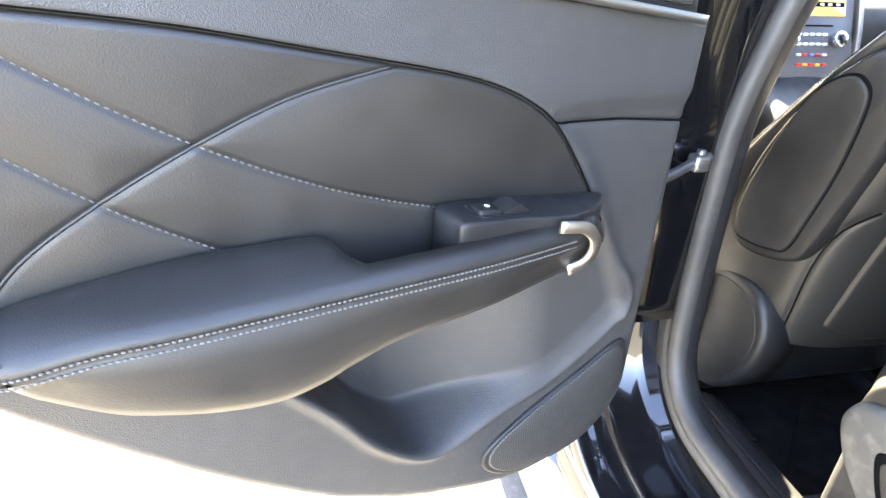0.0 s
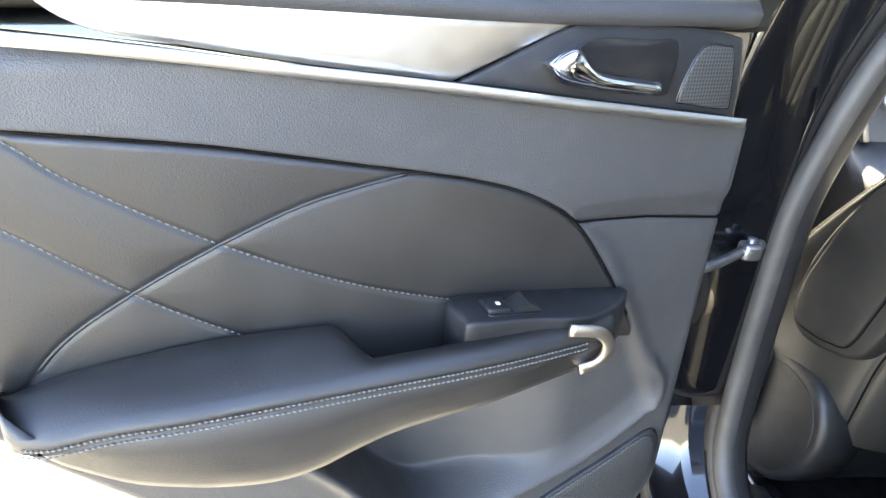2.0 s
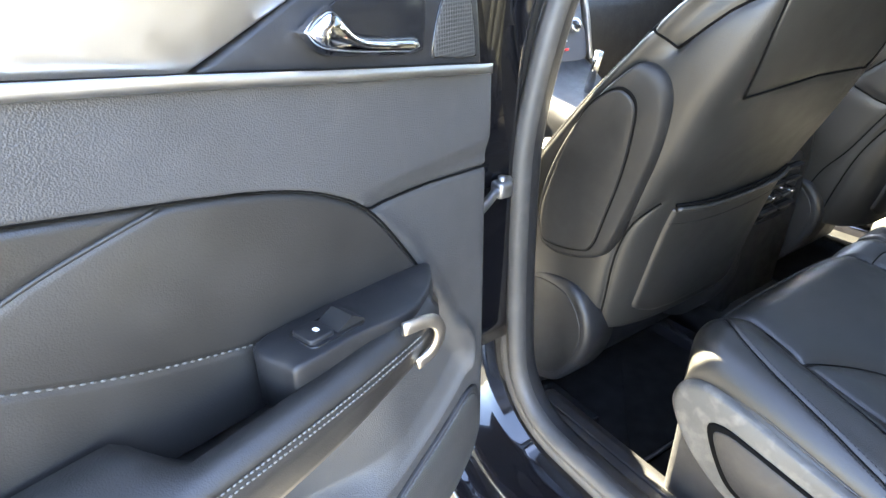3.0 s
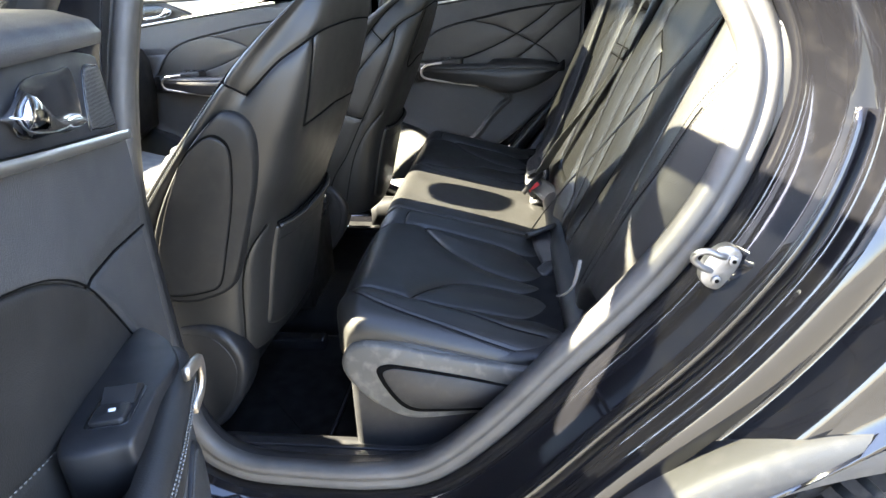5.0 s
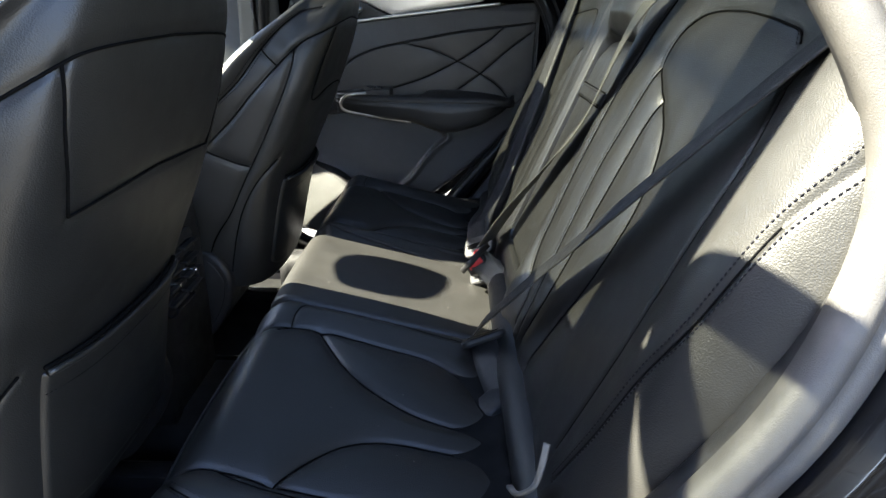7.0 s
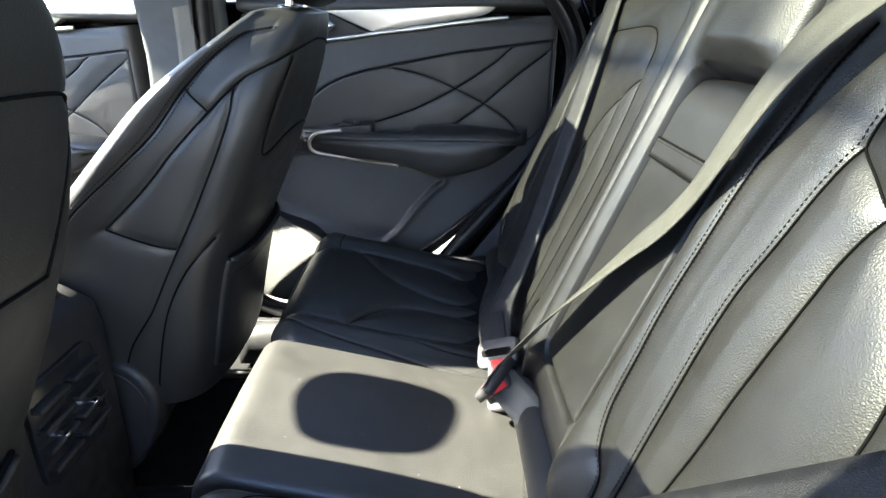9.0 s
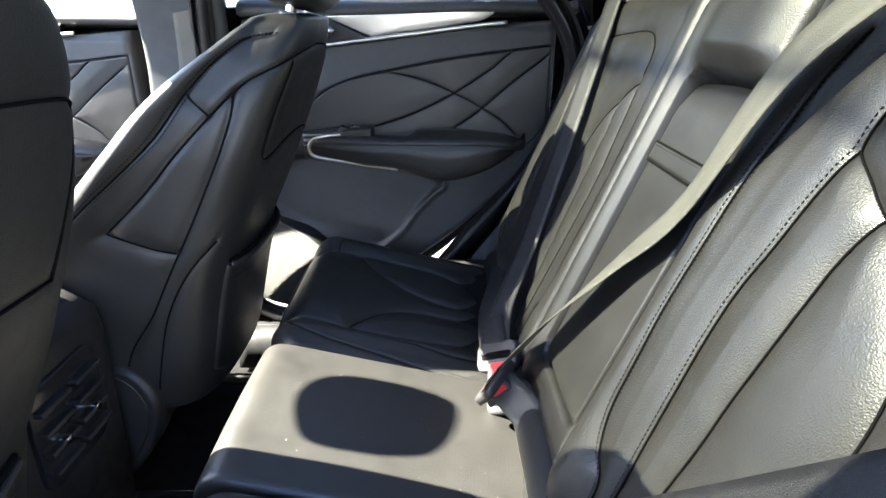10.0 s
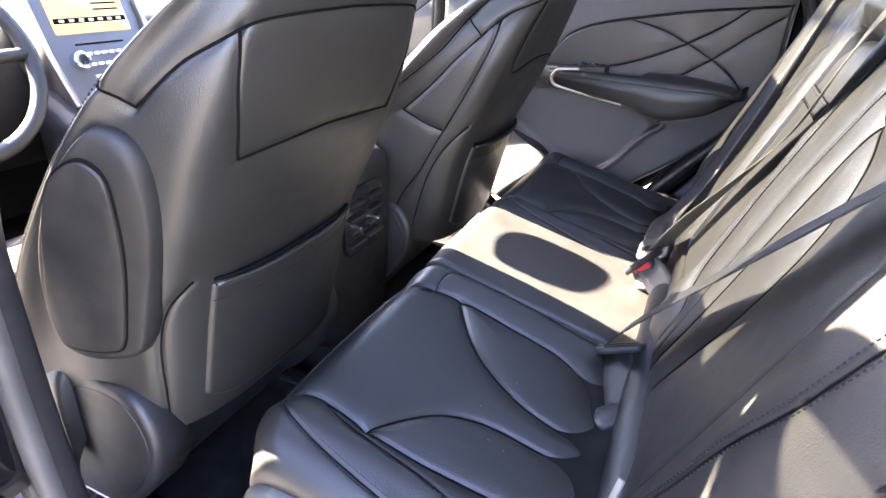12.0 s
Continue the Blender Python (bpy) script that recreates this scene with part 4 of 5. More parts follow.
# seams of the outer cushion beside the open doorway; the other one is the same, set over by FAR_SEAT
FAR_SEAT = 0.79
C_THIN = spline([(-0.272, 0.385), (-0.256, 0.370), (-0.228, 0.366), (-0.200, 0.347), (-0.190, 0.29), (-0.197, 0.22), (-0.210, 0.15), (-0.214, 0.085)])
C_INNER = spline([(-0.262, 0.41), (-0.248, 0.325), (-0.254, 0.22), (-0.262, 0.147), (-0.295, 0.096), (-0.345, 0.060)])
C_Y1 = spline([(-0.252, 0.322), (-0.290, 0.298), (-0.333, 0.266), (-0.369, 0.225), (-0.400, 0.168), (-0.412, 0.11), (-0.414, 0.06)])
C_Y2 = spline([(-0.569, 0.310), (-0.520, 0.277), (-0.485, 0.242), (-0.466, 0.194), (-0.463, 0.125), (-0.464, 0.065)])
C_OUTER = spline([(-0.573, 0.41), (-0.564, 0.372), (-0.571, 0.302), (-0.573, 0.241), (-0.568, 0.181), (-0.562, 0.128), (-0.55, 0.065)])
C_SWEEP = spline([(-0.568, 0.365), (-0.579, 0.335), (-0.588, 0.282), (-0.597, 0.214), (-0.609, 0.161), (-0.615, 0.125), (-0.617, 0.07)])
C_EDGE = spline([(-0.592, 0.416), (-0.612, 0.388), (-0.628, 0.329), (-0.642, 0.241), (-0.653, 0.169), (-0.660, 0.09)])


def seat_slope(w):
    """The bench's tilt: the cushions rise towards their front edge."""
    return 0.5806 + 0.2286 * np.asarray(w)


def outer_cushion(dx, label):
    lines = [C_INNER, C_Y1, C_Y2, C_OUTER]

    def h(u, w):
        u = np.asarray(u) - dx
        z = seat_slope(w) - 0.012 * step01(w, 0.38, 0.43)
        near_line = np.full(np.shape(u), 9.0)
        for q in lines:
            d = far_from(u, w, q)
            near_line = np.minimum(near_line, d)
            z = z - 0.0042 * np.exp(-(d / 0.0036) ** 2) - 0.0035 * np.exp(-(d / 0.012) ** 2)
        z = z + 0.006 * (1 - np.exp(-(near_line / 0.032) ** 1.6)) * step01(u, -0.60, -0.55) * step01(-u, 0.235, 0.27)
        z = z + 0.016 * np.exp(-((u + 0.212) / 0.028) ** 2) + 0.010 * np.exp(-((u + 0.605) / 0.026) ** 2)
        z = z + groove(u, w, C_THIN, 0.0022, 0.0022) + groove(u, w, C_SWEEP, 0.0026, 0.0022) + groove(u, w, C_EDGE, 0.0024, 0.0022)
        return z
    c = pad("seat_cushion", dx - 0.670, dx - 0.176, const(0.03), lambda u: 0.432 - 0.028 * step01(np.abs(u - dx + 0.423), 0.17, 0.247) ** 2, h, flat_place, LEATHER, bench,
            (0.034, 0.026, 0.02, 0.042), 0.055, 210, 170, label)
    seam_lines([q + np.array([dx, 0]) for q in lines], h, flat_place, c, lambda a, b: 0.06 < b < 0.405 and -0.60 < a - dx < -0.22, 0.0010)
    seam_lines([q + np.array([dx, 0]) for q in (C_THIN, C_SWEEP)], h, flat_place, c, lambda a, b: 0.06 < b < 0.40 and -0.63 < a - dx < -0.186, 0.0008)
    # lower bolster below the piped seam
    ring = []
    outline = spline([(-0.668, 0.02), (-0.671, 0.2), (-0.668, 0.33), (-0.650, 0.392), (-0.60, 0.424), (-0.42, 0.432), (-0.24, 0.424), (-0.184, 0.39), (-0.177, 0.30), (-0.177, 0.02)], 6)
    for dz, g in ((0.0, -0.003), (-0.004, 0.002), (-0.018, 0.005), (-0.040, 0.002), (-0.060, -0.010), (-0.068, -0.03)):
        ring.append([(dx - 0.423 + (x + 0.423) * (1 + g / 0.25), y + g * float(step01(y, 0.2, 0.4)), float(seat_slope(y)) - 0.030 + dz) for x, y in outline])
    put("lower_bolster", np.array(ring).reshape(-1, 3), grid_faces(len(ring), len(outline)), LEATHER, c, "leather lower edge")
    cord("piping", [(dx - 0.423 + (x + 0.423) * 0.994, y - 0.002, float(seat_slope(y)) - 0.0295) for x, y in outline], 0.0016, LEATHER, c)

    def lie(line, o=0.0):
        a, b = line[:, 0] + dx + o, line[:, 1]
        e = np.clip((dx - 0.636 - a) / 0.034, 0, 1)
        return flat_place(a, b, h(a, b) - 0.034 * (1 - np.sqrt(1 - e * e)) + 0.0006)
    for o in (0.005, -0.005):
        stitches("stitching", lie(along(C_EDGE, 0.004)[5:], o), THREAD_DARK, c, 0.0052, 0.0034, 0.0006)
    cord("seam", lie(along(C_EDGE, 0.005)[4:]), 0.0008, SHADE, c)
    stitches("stitching", lie(along(C_SWEEP, 0.004)[40:], -0.004), THREAD_DARK, c, 0.0050, 0.0034, 0.0007)
    return c


outer_cushion(0.0, "sculpted leather cushion")
outer_cushion(FAR_SEAT, "sculpted leather cushion")


def centre_cushion():
    pad("centre_cushion", -0.178, 0.124, const(0.0), const(0.428), lambda u, w: seat_slope(w) + 0.006 + 0.005 * np.cos((u + 0.027) * 10) - 0.006 * step01(w, 0.38, 0.43), flat_place, LEATHER, bench, (0.012, 0.012, 0.02, 0.035), 0.16, 60, 80, "plain leather centre cushion")


centre_cushion()


def cushion_base(side):
    def at(u, w, n):
        u, w, n = np.broadcast_arrays(*(np.asarray(v, float) for v in (u, w, n)))
        return np.stack([side * (0.655 + n), u, w], -1)
    outer = spline([(0.405, 0.600), (0.412, 0.565), (0.385, 0.52), (0.34, 0.485), (0.295, 0.470), (0.22, 0.480), (0.10, 0.505), (0.02, 0.53), (0.02, 0.585), (0.10, 0.580), (0.22, 0.598), (0.33, 0.618), (0.38, 0.618)], 5, True)
    b = plate("side_cover", outer, -0.06, 0.028, at, GREY_PLASTIC, bench, "scuffed grey cover", bevel=0.012)
    inner = spline([(0.352, 0.567), (0.335, 0.582), (0.30, 0.580), (0.21, 0.566), (0.12, 0.548), (0.05, 0.535), (0.05, 0.522), (0.15, 0.502), (0.25, 0.491), (0.30, 0.492), (0.33, 0.52)], 5, True)
    plate("recess_rim", inner, 0.0, 0.0305, at, SHADE, b, bevel=0.002)
    ci = inner.mean(0)
    plate("recess", ci + (inner - ci) * np.array([0.93, 0.86]), 0.0, 0.0315, at, PLASTIC, b, "dusty dark recess", bevel=0.004)
    block("riser", (side * 0.64 - 0.03, 0.0, 0.285), (side * 0.64 + 0.02, 0.405, 0.60), PLASTIC, b, "dark plastic riser", 0.015)


cushion_base(-1)
cushion_base(1)
block("bench_frame", (-0.60, 0.0, 0.285), (0.60, 0.385, 0.60), CARPET, bench, "dark carpeted box", 0.02)

# seams of the back beside the open doorway; the far back is its mirror image
B_RIB = spline([(-0.245, 0.10), (-0.238, 0.155), (-0.215, 0.178), (-0.200, 0.22), (-0.195, 0.28), (-0.191, 0.335), (-0.192, 0.40), (-0.195, 0.47), (-0.205, 0.53), (-0.211, 0.57), (-0.225, 0.61)])
B_IN = spline([(-0.275, 0.10), (-0.268, 0.182), (-0.263, 0.232), (-0.259, 0.285), (-0.255, 0.342), (-0.256, 0.392), (-0.264, 0.438), (-0.271, 0.484), (-0.281, 0.525), (-0.287, 0.562), (-0.305, 0.582), (-0.340, 0.597),
               (-0.40, 0.601), (-0.46, 0.596), (-0.515, 0.588), (-0.545, 0.582), (-0.556, 0.572)])
B_ONE = spline([(-0.300, 0.10), (-0.309, 0.17), (-0.314, 0.23), (-0.317, 0.282), (-0.317, 0.322), (-0.319, 0.365), (-0.322, 0.416), (-0.325, 0.452), (-0.334, 0.490)])
B_TWO = spline([(-0.281, 0.525), (-0.308, 0.509), (-0.334, 0.490), (-0.374, 0.461), (-0.400, 0.425), (-0.412, 0.39), (-0.415, 0.34), (-0.402, 0.26), (-0.378, 0.18), (-0.355, 0.10)])
B_OUT = spline([(-0.608, 0.13), (-0.620, 0.165), (-0.633, 0.21), (-0.644, 0.283), (-0.662, 0.353), (-0.675, 0.442), (-0.695, 0.516), (-0.70, 0.58)])
B_SIDE = spline([(-0.565, 0.11), (-0.577, 0.25), (-0.580, 0.33), (-0.583, 0.41), (-0.590, 0.475), (-0.585, 0.515), (-0.584, 0.544), (-0.614, 0.575)])
BACK_MID = -0.045


def outer_back(side, label):
    f = (lambda q: np.asarray(q)) if side < 0 else (lambda q: np.array([(2 * BACK_MID - a, b) for a, b in q]))
    lines = (B_RIB, B_IN, B_ONE, B_TWO)

    def h(u, w):
        v = np.asarray(u) if side < 0 else 2 * BACK_MID - np.asarray(u)
        z = 0.004 - 0.010 * np.exp(-((v + 0.42) / 0.10) ** 2) + 0.010 * np.exp(-((v + 0.185) / 0.030) ** 2) + 0.010 * np.exp(-((v + 0.635) / 0.04) ** 2) - 0.03 * step01(0.12 - w, 0, 0.12)
        near_line = np.full(np.shape(v), 9.0)
        for q in lines:
            d = far_from(v, w, q)
            near_line = np.minimum(near_line, d)
            z = z - 0.0016 * np.exp(-(d / 0.0026) ** 2) - 0.0022 * np.exp(-(d / 0.010) ** 2)
        z = z + 0.0045 * (1 - np.exp(-(near_line / 0.026) ** 1.6)) * step01(v, -0.46, -0.40)
        z = z + groove(v, w, B_OUT, 0.0026, 0.0024) + groove(v, w, B_SIDE, 0.0028, 0.0024)
        return z - 0.030 * step01(-v, 0.665, 0.735)
    ends = (-0.732, -0.157) if side < 0 else (2 * BACK_MID + 0.157, 2 * BACK_MID + 0.732)

    def foot(u):
        return 0.03 + 0.10 * step01(np.abs(np.asarray(u) - BACK_MID), 0.50, 0.60)
    c = pad("backrest", *ends, foot, lambda u: 0.664 - 0.07 * step01(np.abs(u - BACK_MID), 0.50, 0.69), h, back_place, LEATHER, bench,
            (0.055, 0.014, 0.022, 0.035) if side < 0 else (0.014, 0.055, 0.022, 0.035), 0.10, 300 if side < 0 else 200, 240 if side < 0 else 180, label)
    seam_lines([f(q) for q in lines], h, back_place, c, lambda a, b: 0.09 < b < 0.62, 0.0010)
    seam_lines([f(B_SIDE), f(B_OUT)], h, back_place, c, lambda a, b: 0.13 < b < 0.57 and abs(a - BACK_MID) < 0.632, 0.0008)

    def lie(line, o):
        a, b = line[:, 0] + o, line[:, 1]
        v = a if side < 0 else 2 * BACK_MID - a
        e = np.clip((-v - 0.677) / 0.055, 0, 1)
        return back_place(a, b, h(a, b) - 0.055 * (1 - np.sqrt(1 - e * e)) + 0.0008)
    sign = 1 if side < 0 else -1
    for line, offs, thick in ((B_OUT, (-0.006, 0.006), 0.0007), (B_RIB, (-0.004, 0.004), 0.0005), (B_IN, (0.0045,), 0.0005)):
        for o in offs:
            stitches("stitching", lie(np.array([p for p in along(f(line), 0.004) if 0.10 < p[1] < 0.60]), o * sign), THREAD_DARK, c, 0.0050, 0.0032, thick)
    return c


outer_back(-1, "leather back with curved seams")
outer_back(1, "leather back with curved seams")


def centre_back():
    def h(u, w):
        recess = inside(u, w, np.array(rounded(0.172, 0.41, 0.022)) + np.array([-0.064, 0.352]))
        z = 0.008 + 0.012 * np.exp(-((np.asarray(u) - 0.045) / 0.018) ** 2) - 0.05 * step01(recess, -0.003, 0.004)
        return z + 0.026 * step01(w, 0.548, 0.585) * np.exp(-((np.asarray(u) + 0.064) / 0.085) ** 4) - 0.03 * step01(0.14 - w, 0, 0.14)
    pad("centre_back", -0.156, 0.066, const(0.03), const(0.66), h, back_place, LEATHER, bench, (0.010, 0.014, 0.03, 0.04), 0.10, 120, 170, "centre back with a recess")
    c = pad("armrest", -0.147, 0.019, const(0.15), lambda u: 0.546 + 0.006 * np.cos((u + 0.064) / 0.083 * 1.3), lambda u, w: 0.004 + 0.005 * np.cos((u + 0.064) * 14) - 0.012 * step01(w, 0.50, 0.555), back_place, LEATHER, bench,
            (0.005, 0.005, 0.010, 0.014), 0.05, 60, 90, "folded leather armrest")
    for w in (0.466, 0.442):
        cord("strap_edge", [back_place(u, w, 0.0105) for u in np.linspace(0.012, -0.14, 20)], 0.0012, SHADE, c)
    for w in (0.462, 0.446):
        stitches("stitching", [back_place(u, w, 0.0128) for u in np.linspace(0.012, -0.14, 20)], THREAD_DARK, c, 0.0045, 0.003, 0.0005)
    pad("pull_strap", -0.142, 0.014, const(0.443), const(0.465), const2(0.0122), back_place, LEATHER, c, (0.002, 0.002, 0.002, 0.002), 0.01, 20, 8, "leather pull strap")


def const2(v):
    return lambda u, w: np.full(np.shape(u), float(v))


centre_back()
roll = spline([(-0.645, 0.000, 0.600), (-0.58, 0.004, 0.610), (-0.35, 0.010, 0.622), (-0.17, 0.012, 0.632), (0.12, 0.012, 0.632), (0.35, 0.010, 0.622), (0.58, 0.004, 0.610), (0.60, 0.000, 0.600)], 6)
sweep("back_roll", roll, circle(0.034, 20), LEATHER, bench, "padded roll between cushion and back")


def headrest(name, label, at, width, tall, place_up, place_out, posts):
    """A padded block on two chrome posts."""
    t = thing(name, label, "headrest", tuple(at), "headrests")
    at, up, out = (np.array(v, float) for v in (at, place_up, place_out))
    rings = []
    for f in np.linspace(0, 1, 15):
        s = (1 - abs(2 * f - 1) ** 3.5) ** (1 / 3.5) if 0 < f < 1 else 0.30
        s = max(s, 0.30)
        mid_p = at + up * (posts + f * tall) + out * (0.01 * math.sin(f * 3))
        rings.append([mid_p + np.array([1.0, 0, 0]) * a * s + out * b * (0.4 + 0.6 * s) for a, b in [(x * 1.0, y) for x, y in rounded(width, 0.115, 0.045, 5)]])
    loft("cushion", rings, LEATHER, t, "black leather pad")
    for dx in (-0.065, 0.065):
        cord("post", [at + np.array([dx, 0, 0]) + up * -0.02, at + np.array([dx, 0, 0]) + up * (posts + 0.03)], 0.0065, CHROME, t, "chrome post", 12)
        plate("guide", [(x, y) for x, y in circle(0.017, 14)], -0.004, 0.007, lambda u, w, n, d=dx: at + np.array([d, 0, 0]) + np.array([1.0, 0, 0]) * u + out * w + up * n, GLOSS_BLACK, t, "black plastic guide", bevel=0.002)
    return t


for x in (-0.42, 0.42):
    headrest("rear_headrest", "black leather rear headrest on chrome posts", back_place(x, 0.655, -0.045), 0.25, 0.15, BACK_UP, BACK_OUT, 0.035)
headrest("rear_headrest", "low black leather centre headrest on chrome posts", back_place(-0.03, 0.655, -0.045), 0.22, 0.08, BACK_UP, BACK_OUT, 0.03)


# ---- belts ----
def ribbon(name, pts, normals, mat, parent, width=0.047, label="", n=8):
    p = spline(pts, n)
    nn = spline(normals, n)
    nn /= np.linalg.norm(nn, axis=1)[:, None]
    h, t = width / 2, 0.0007
    return sweep(name, p, [(-h, -t), (-h * 0.5, -t * 1.1), (h * 0.5, -t * 1.1), (h, -t), (h, t), (h * 0.5, t * 1.1), (-h * 0.5, t * 1.1), (-h, t)], mat, parent, label, turns=nn)


def buckle(parent, at, fw, up, label, red=True):
    """A belt buckle: a rounded body with a red press button on its end."""
    at, fw, up = (np.array(v, float) for v in (at, fw, up))
    fw /= np.linalg.norm(fw)
    up = up - fw * (up @ fw)
    up /= np.linalg.norm(up)
    side = np.cross(fw, up)

    def pl(u, w, n):
        u, w, n = np.broadcast_arrays(*(np.asarray(v, float) for v in (u, w, n)))
        return at + u[..., None] * side + w[..., None] * fw + n[..., None] * up
    b = plate("buckle", rounded(0.046, 0.075, 0.009), -0.013, 0.013, pl, PLASTIC, parent, label, bevel=0.006)
    if red:
        plate("button", [(x, y + 0.031) for x, y in rounded(0.032, 0.018, 0.004)], -0.005, 0.0145, pl, RED, b, "red release button", bevel=0.002)


def tongue(parent, at, fw, up):
    at, fw, up = (np.array(v, float) for v in (at, fw, up))
    fw /= np.linalg.norm(fw)
    up = up - fw * (up @ fw)
    up /= np.linalg.norm(up)
    side = np.cross(fw, up)

    def pl(u, w, n):
        u, w, n = np.broadcast_arrays(*(np.asarray(v, float) for v in (u, w, n)))
        return at + u[..., None] * side + w[..., None] * fw + n[..., None] * up
    b = plate("tongue", rounded(0.074, 0.046, 0.012), -0.006, 0.006, pl, PLASTIC, parent, "black belt tongue", bevel=0.004)
    plate("slot", rounded(0.054, 0.012, 0.004), -0.0065, 0.0065, pl, SHADE, b, bevel=0.0005)
    plate("blade", [(x, y + 0.026) for x, y in rounded(0.022, 0.03, 0.003)], -0.0012, 0.0012, pl, CHROME, b, "steel blade", bevel=0.0004)


def belts():
    out = tuple(BACK_OUT)
    r = thing("seat_belt", "black lap and shoulder belt buckled on the bench", "seat belt", (0.15, 0.04, 0.64), "seat belts")
    ribbon("webbing", [(0.60, -0.27, 1.40), (0.53, -0.21, 1.28), (0.464, -0.160, 1.159), (0.37, -0.085, 0.972), (0.275, -0.008, 0.785), (0.19, 0.042, 0.705), (0.115, 0.058, 0.674)],
           [(-0.1, 0.95, 0.3), (-0.15, 0.93, 0.33), (-0.3, 0.88, 0.36), (-0.35, 0.85, 0.4), (-0.35, 0.8, 0.5), (-0.3, 0.7, 0.65), (-0.3, 0.6, 0.7)], WEBBING, r)
    tongue(r, (0.092, 0.058, 0.668), (-0.6, 0.05, -0.55), (-0.3, 0.6, 0.7))
    buckle(r, (0.055, 0.052, 0.632), (0.6, -0.05, 0.55), (-0.3, 0.6, 0.7), "black buckle")
    ribbon("lap_webbing", [(0.10, 0.065, 0.675), (0.22, 0.06, 0.685), (0.40, 0.03, 0.66), (0.58, 0.01, 0.64)], [(0, 0.6, 0.8)] * 4, WEBBING, r)
    c = thing("seat_belt", "dusty black centre belt crossing the seat back to its buckle", "seat belt", (0.0, 0.05, 0.64), "seat belts")
    ribbon("webbing", [(-0.40, -0.26, 1.36), (-0.305, -0.19, 1.235), (-0.215, -0.125, 1.13), (-0.145, -0.085, 0.985), (-0.09, -0.05, 0.905), (-0.02, 0.01, 0.79), (0.03, 0.05, 0.70)],
           [(0.2, 0.9, 0.35), (0.15, 0.92, 0.36), (0.1, 0.93, 0.36), (0.25, 0.9, 0.36), (0.4, 0.85, 0.36), (0.6, 0.7, 0.3), (0.6, 0.65, 0.4)], WEBBING_GREY, c)
    tongue(c, (0.018, 0.070, 0.672), (0.3, 0.2, -0.4), (0.35, 0.75, 0.5))
    buckle(c, (0.035, 0.055, 0.648), (-0.55, 0.25, 0.3), (0.2, 0.6, 0.7), "black buckle")
    ribbon("lap_webbing", [(0.02, 0.066, 0.672), (-0.03, 0.035, 0.66), (-0.075, 0.012, 0.64), (-0.11, -0.01, 0.60)], [(0.1, 0.6, 0.8), (-0.1, 0.6, 0.75), (0.1, 0.7, 0.7), (0.1, 0.8, 0.6)], WEBBING_GREY, c, label="creased grey lap webbing")
    l = thing("seat_belt", "black belt drawn across the seat back beside the open doorway", "seat belt", (-0.30, 0.05, 0.64), "seat belts")
    ribbon("webbing", [(-0.730, -0.240, 1.28), (-0.671, -0.193, 1.20), (-0.592, -0.140, 1.10), (-0.514, -0.088, 1.00), (-0.437, -0.036, 0.90), (-0.358, 0.015, 0.80), (-0.276, 0.060, 0.70), (-0.238, 0.075, 0.655)],
           [(0.33, 0.84, 0.42)] * 8, WEBBING, l, 0.042)
    tongue(l, (-0.235, 0.062, 0.640), (0.55, -0.05, -0.25), (0.15, 0.35, 0.9))
    buckle(l, (-0.345, 0.040, 0.600), (0.35, -0.45, 0.20), (-0.1, 0.5, 0.85), "black buckle", red=False)
    ribbon("lap_webbing", [(-0.240, 0.064, 0.638), (-0.29, 0.055, 0.625), (-0.36, 0.035, 0.605), (-0.44, 0.02, 0.58)], [(0, 0.6, 0.8)] * 4, WEBBING, l)


belts()
bolster_piece = spline([(-0.60, 0.02, 0.74), (-0.612, 0.03, 0.70), (-0.60, 0.045, 0.675), (-0.575, 0.05, 0.66)], 5)
tagged(sweep("trim_clip", bolster_piece, rounded(0.007, 0.004, 0.0015), material("pale_plastic", (0.16, 0.15, 0.13), 0.5), None), "pale plastic clip at the foot of the seat back", "clip")

# ---- front seats ----
SEAT_REAR = curve1([(0.40, 0.60), (0.50, 0.59), (0.60, 0.572), (0.75, 0.54), (0.90, 0.475), (1.03, 0.425), (1.10, 0.405), (1.18, 0.39)])
SEAT_FRONT = curve1([(0.40, 0.86), (0.55, 0.85), (0.70, 0.815), (0.80, 0.755), (0.88, 0.69), (0.98, 0.60), (1.07, 0.52), (1.13, 0.455), (1.18, 0.40)])
SEAT_WIDE = curve1([(0.40, 0.88), (0.5, 0.93), (0.62, 0.98), (0.75, 1.0), (0.95, 0.98), (1.03, 0.92), (1.08, 0.84), (1.12, 0.76), (1.15, 0.66), (1.17, 0.53)])
HALF = [(0.0, 0.0), (0.095, 0.010), (0.166, 0.06), (0.203, 0.17), (0.222, 0.42), (0.236, 0.72), (0.256, 0.90), (0.236, 1.0), (0.19, 0.95), (0.12, 0.80), (0.0, 0.74)]
RING = spline(HALF + [(-a, b) for a, b in HALF[-2:0:-1]], 5, True)


SEAT_BACK, SEAT_TILT, SEAT_SKEW = [0.0, 0.0, 0.0], [0.0], [1.0]  # the seat being built: its rear and front skin set back, its top lowered; its lean to the door; how much wider its inner half is


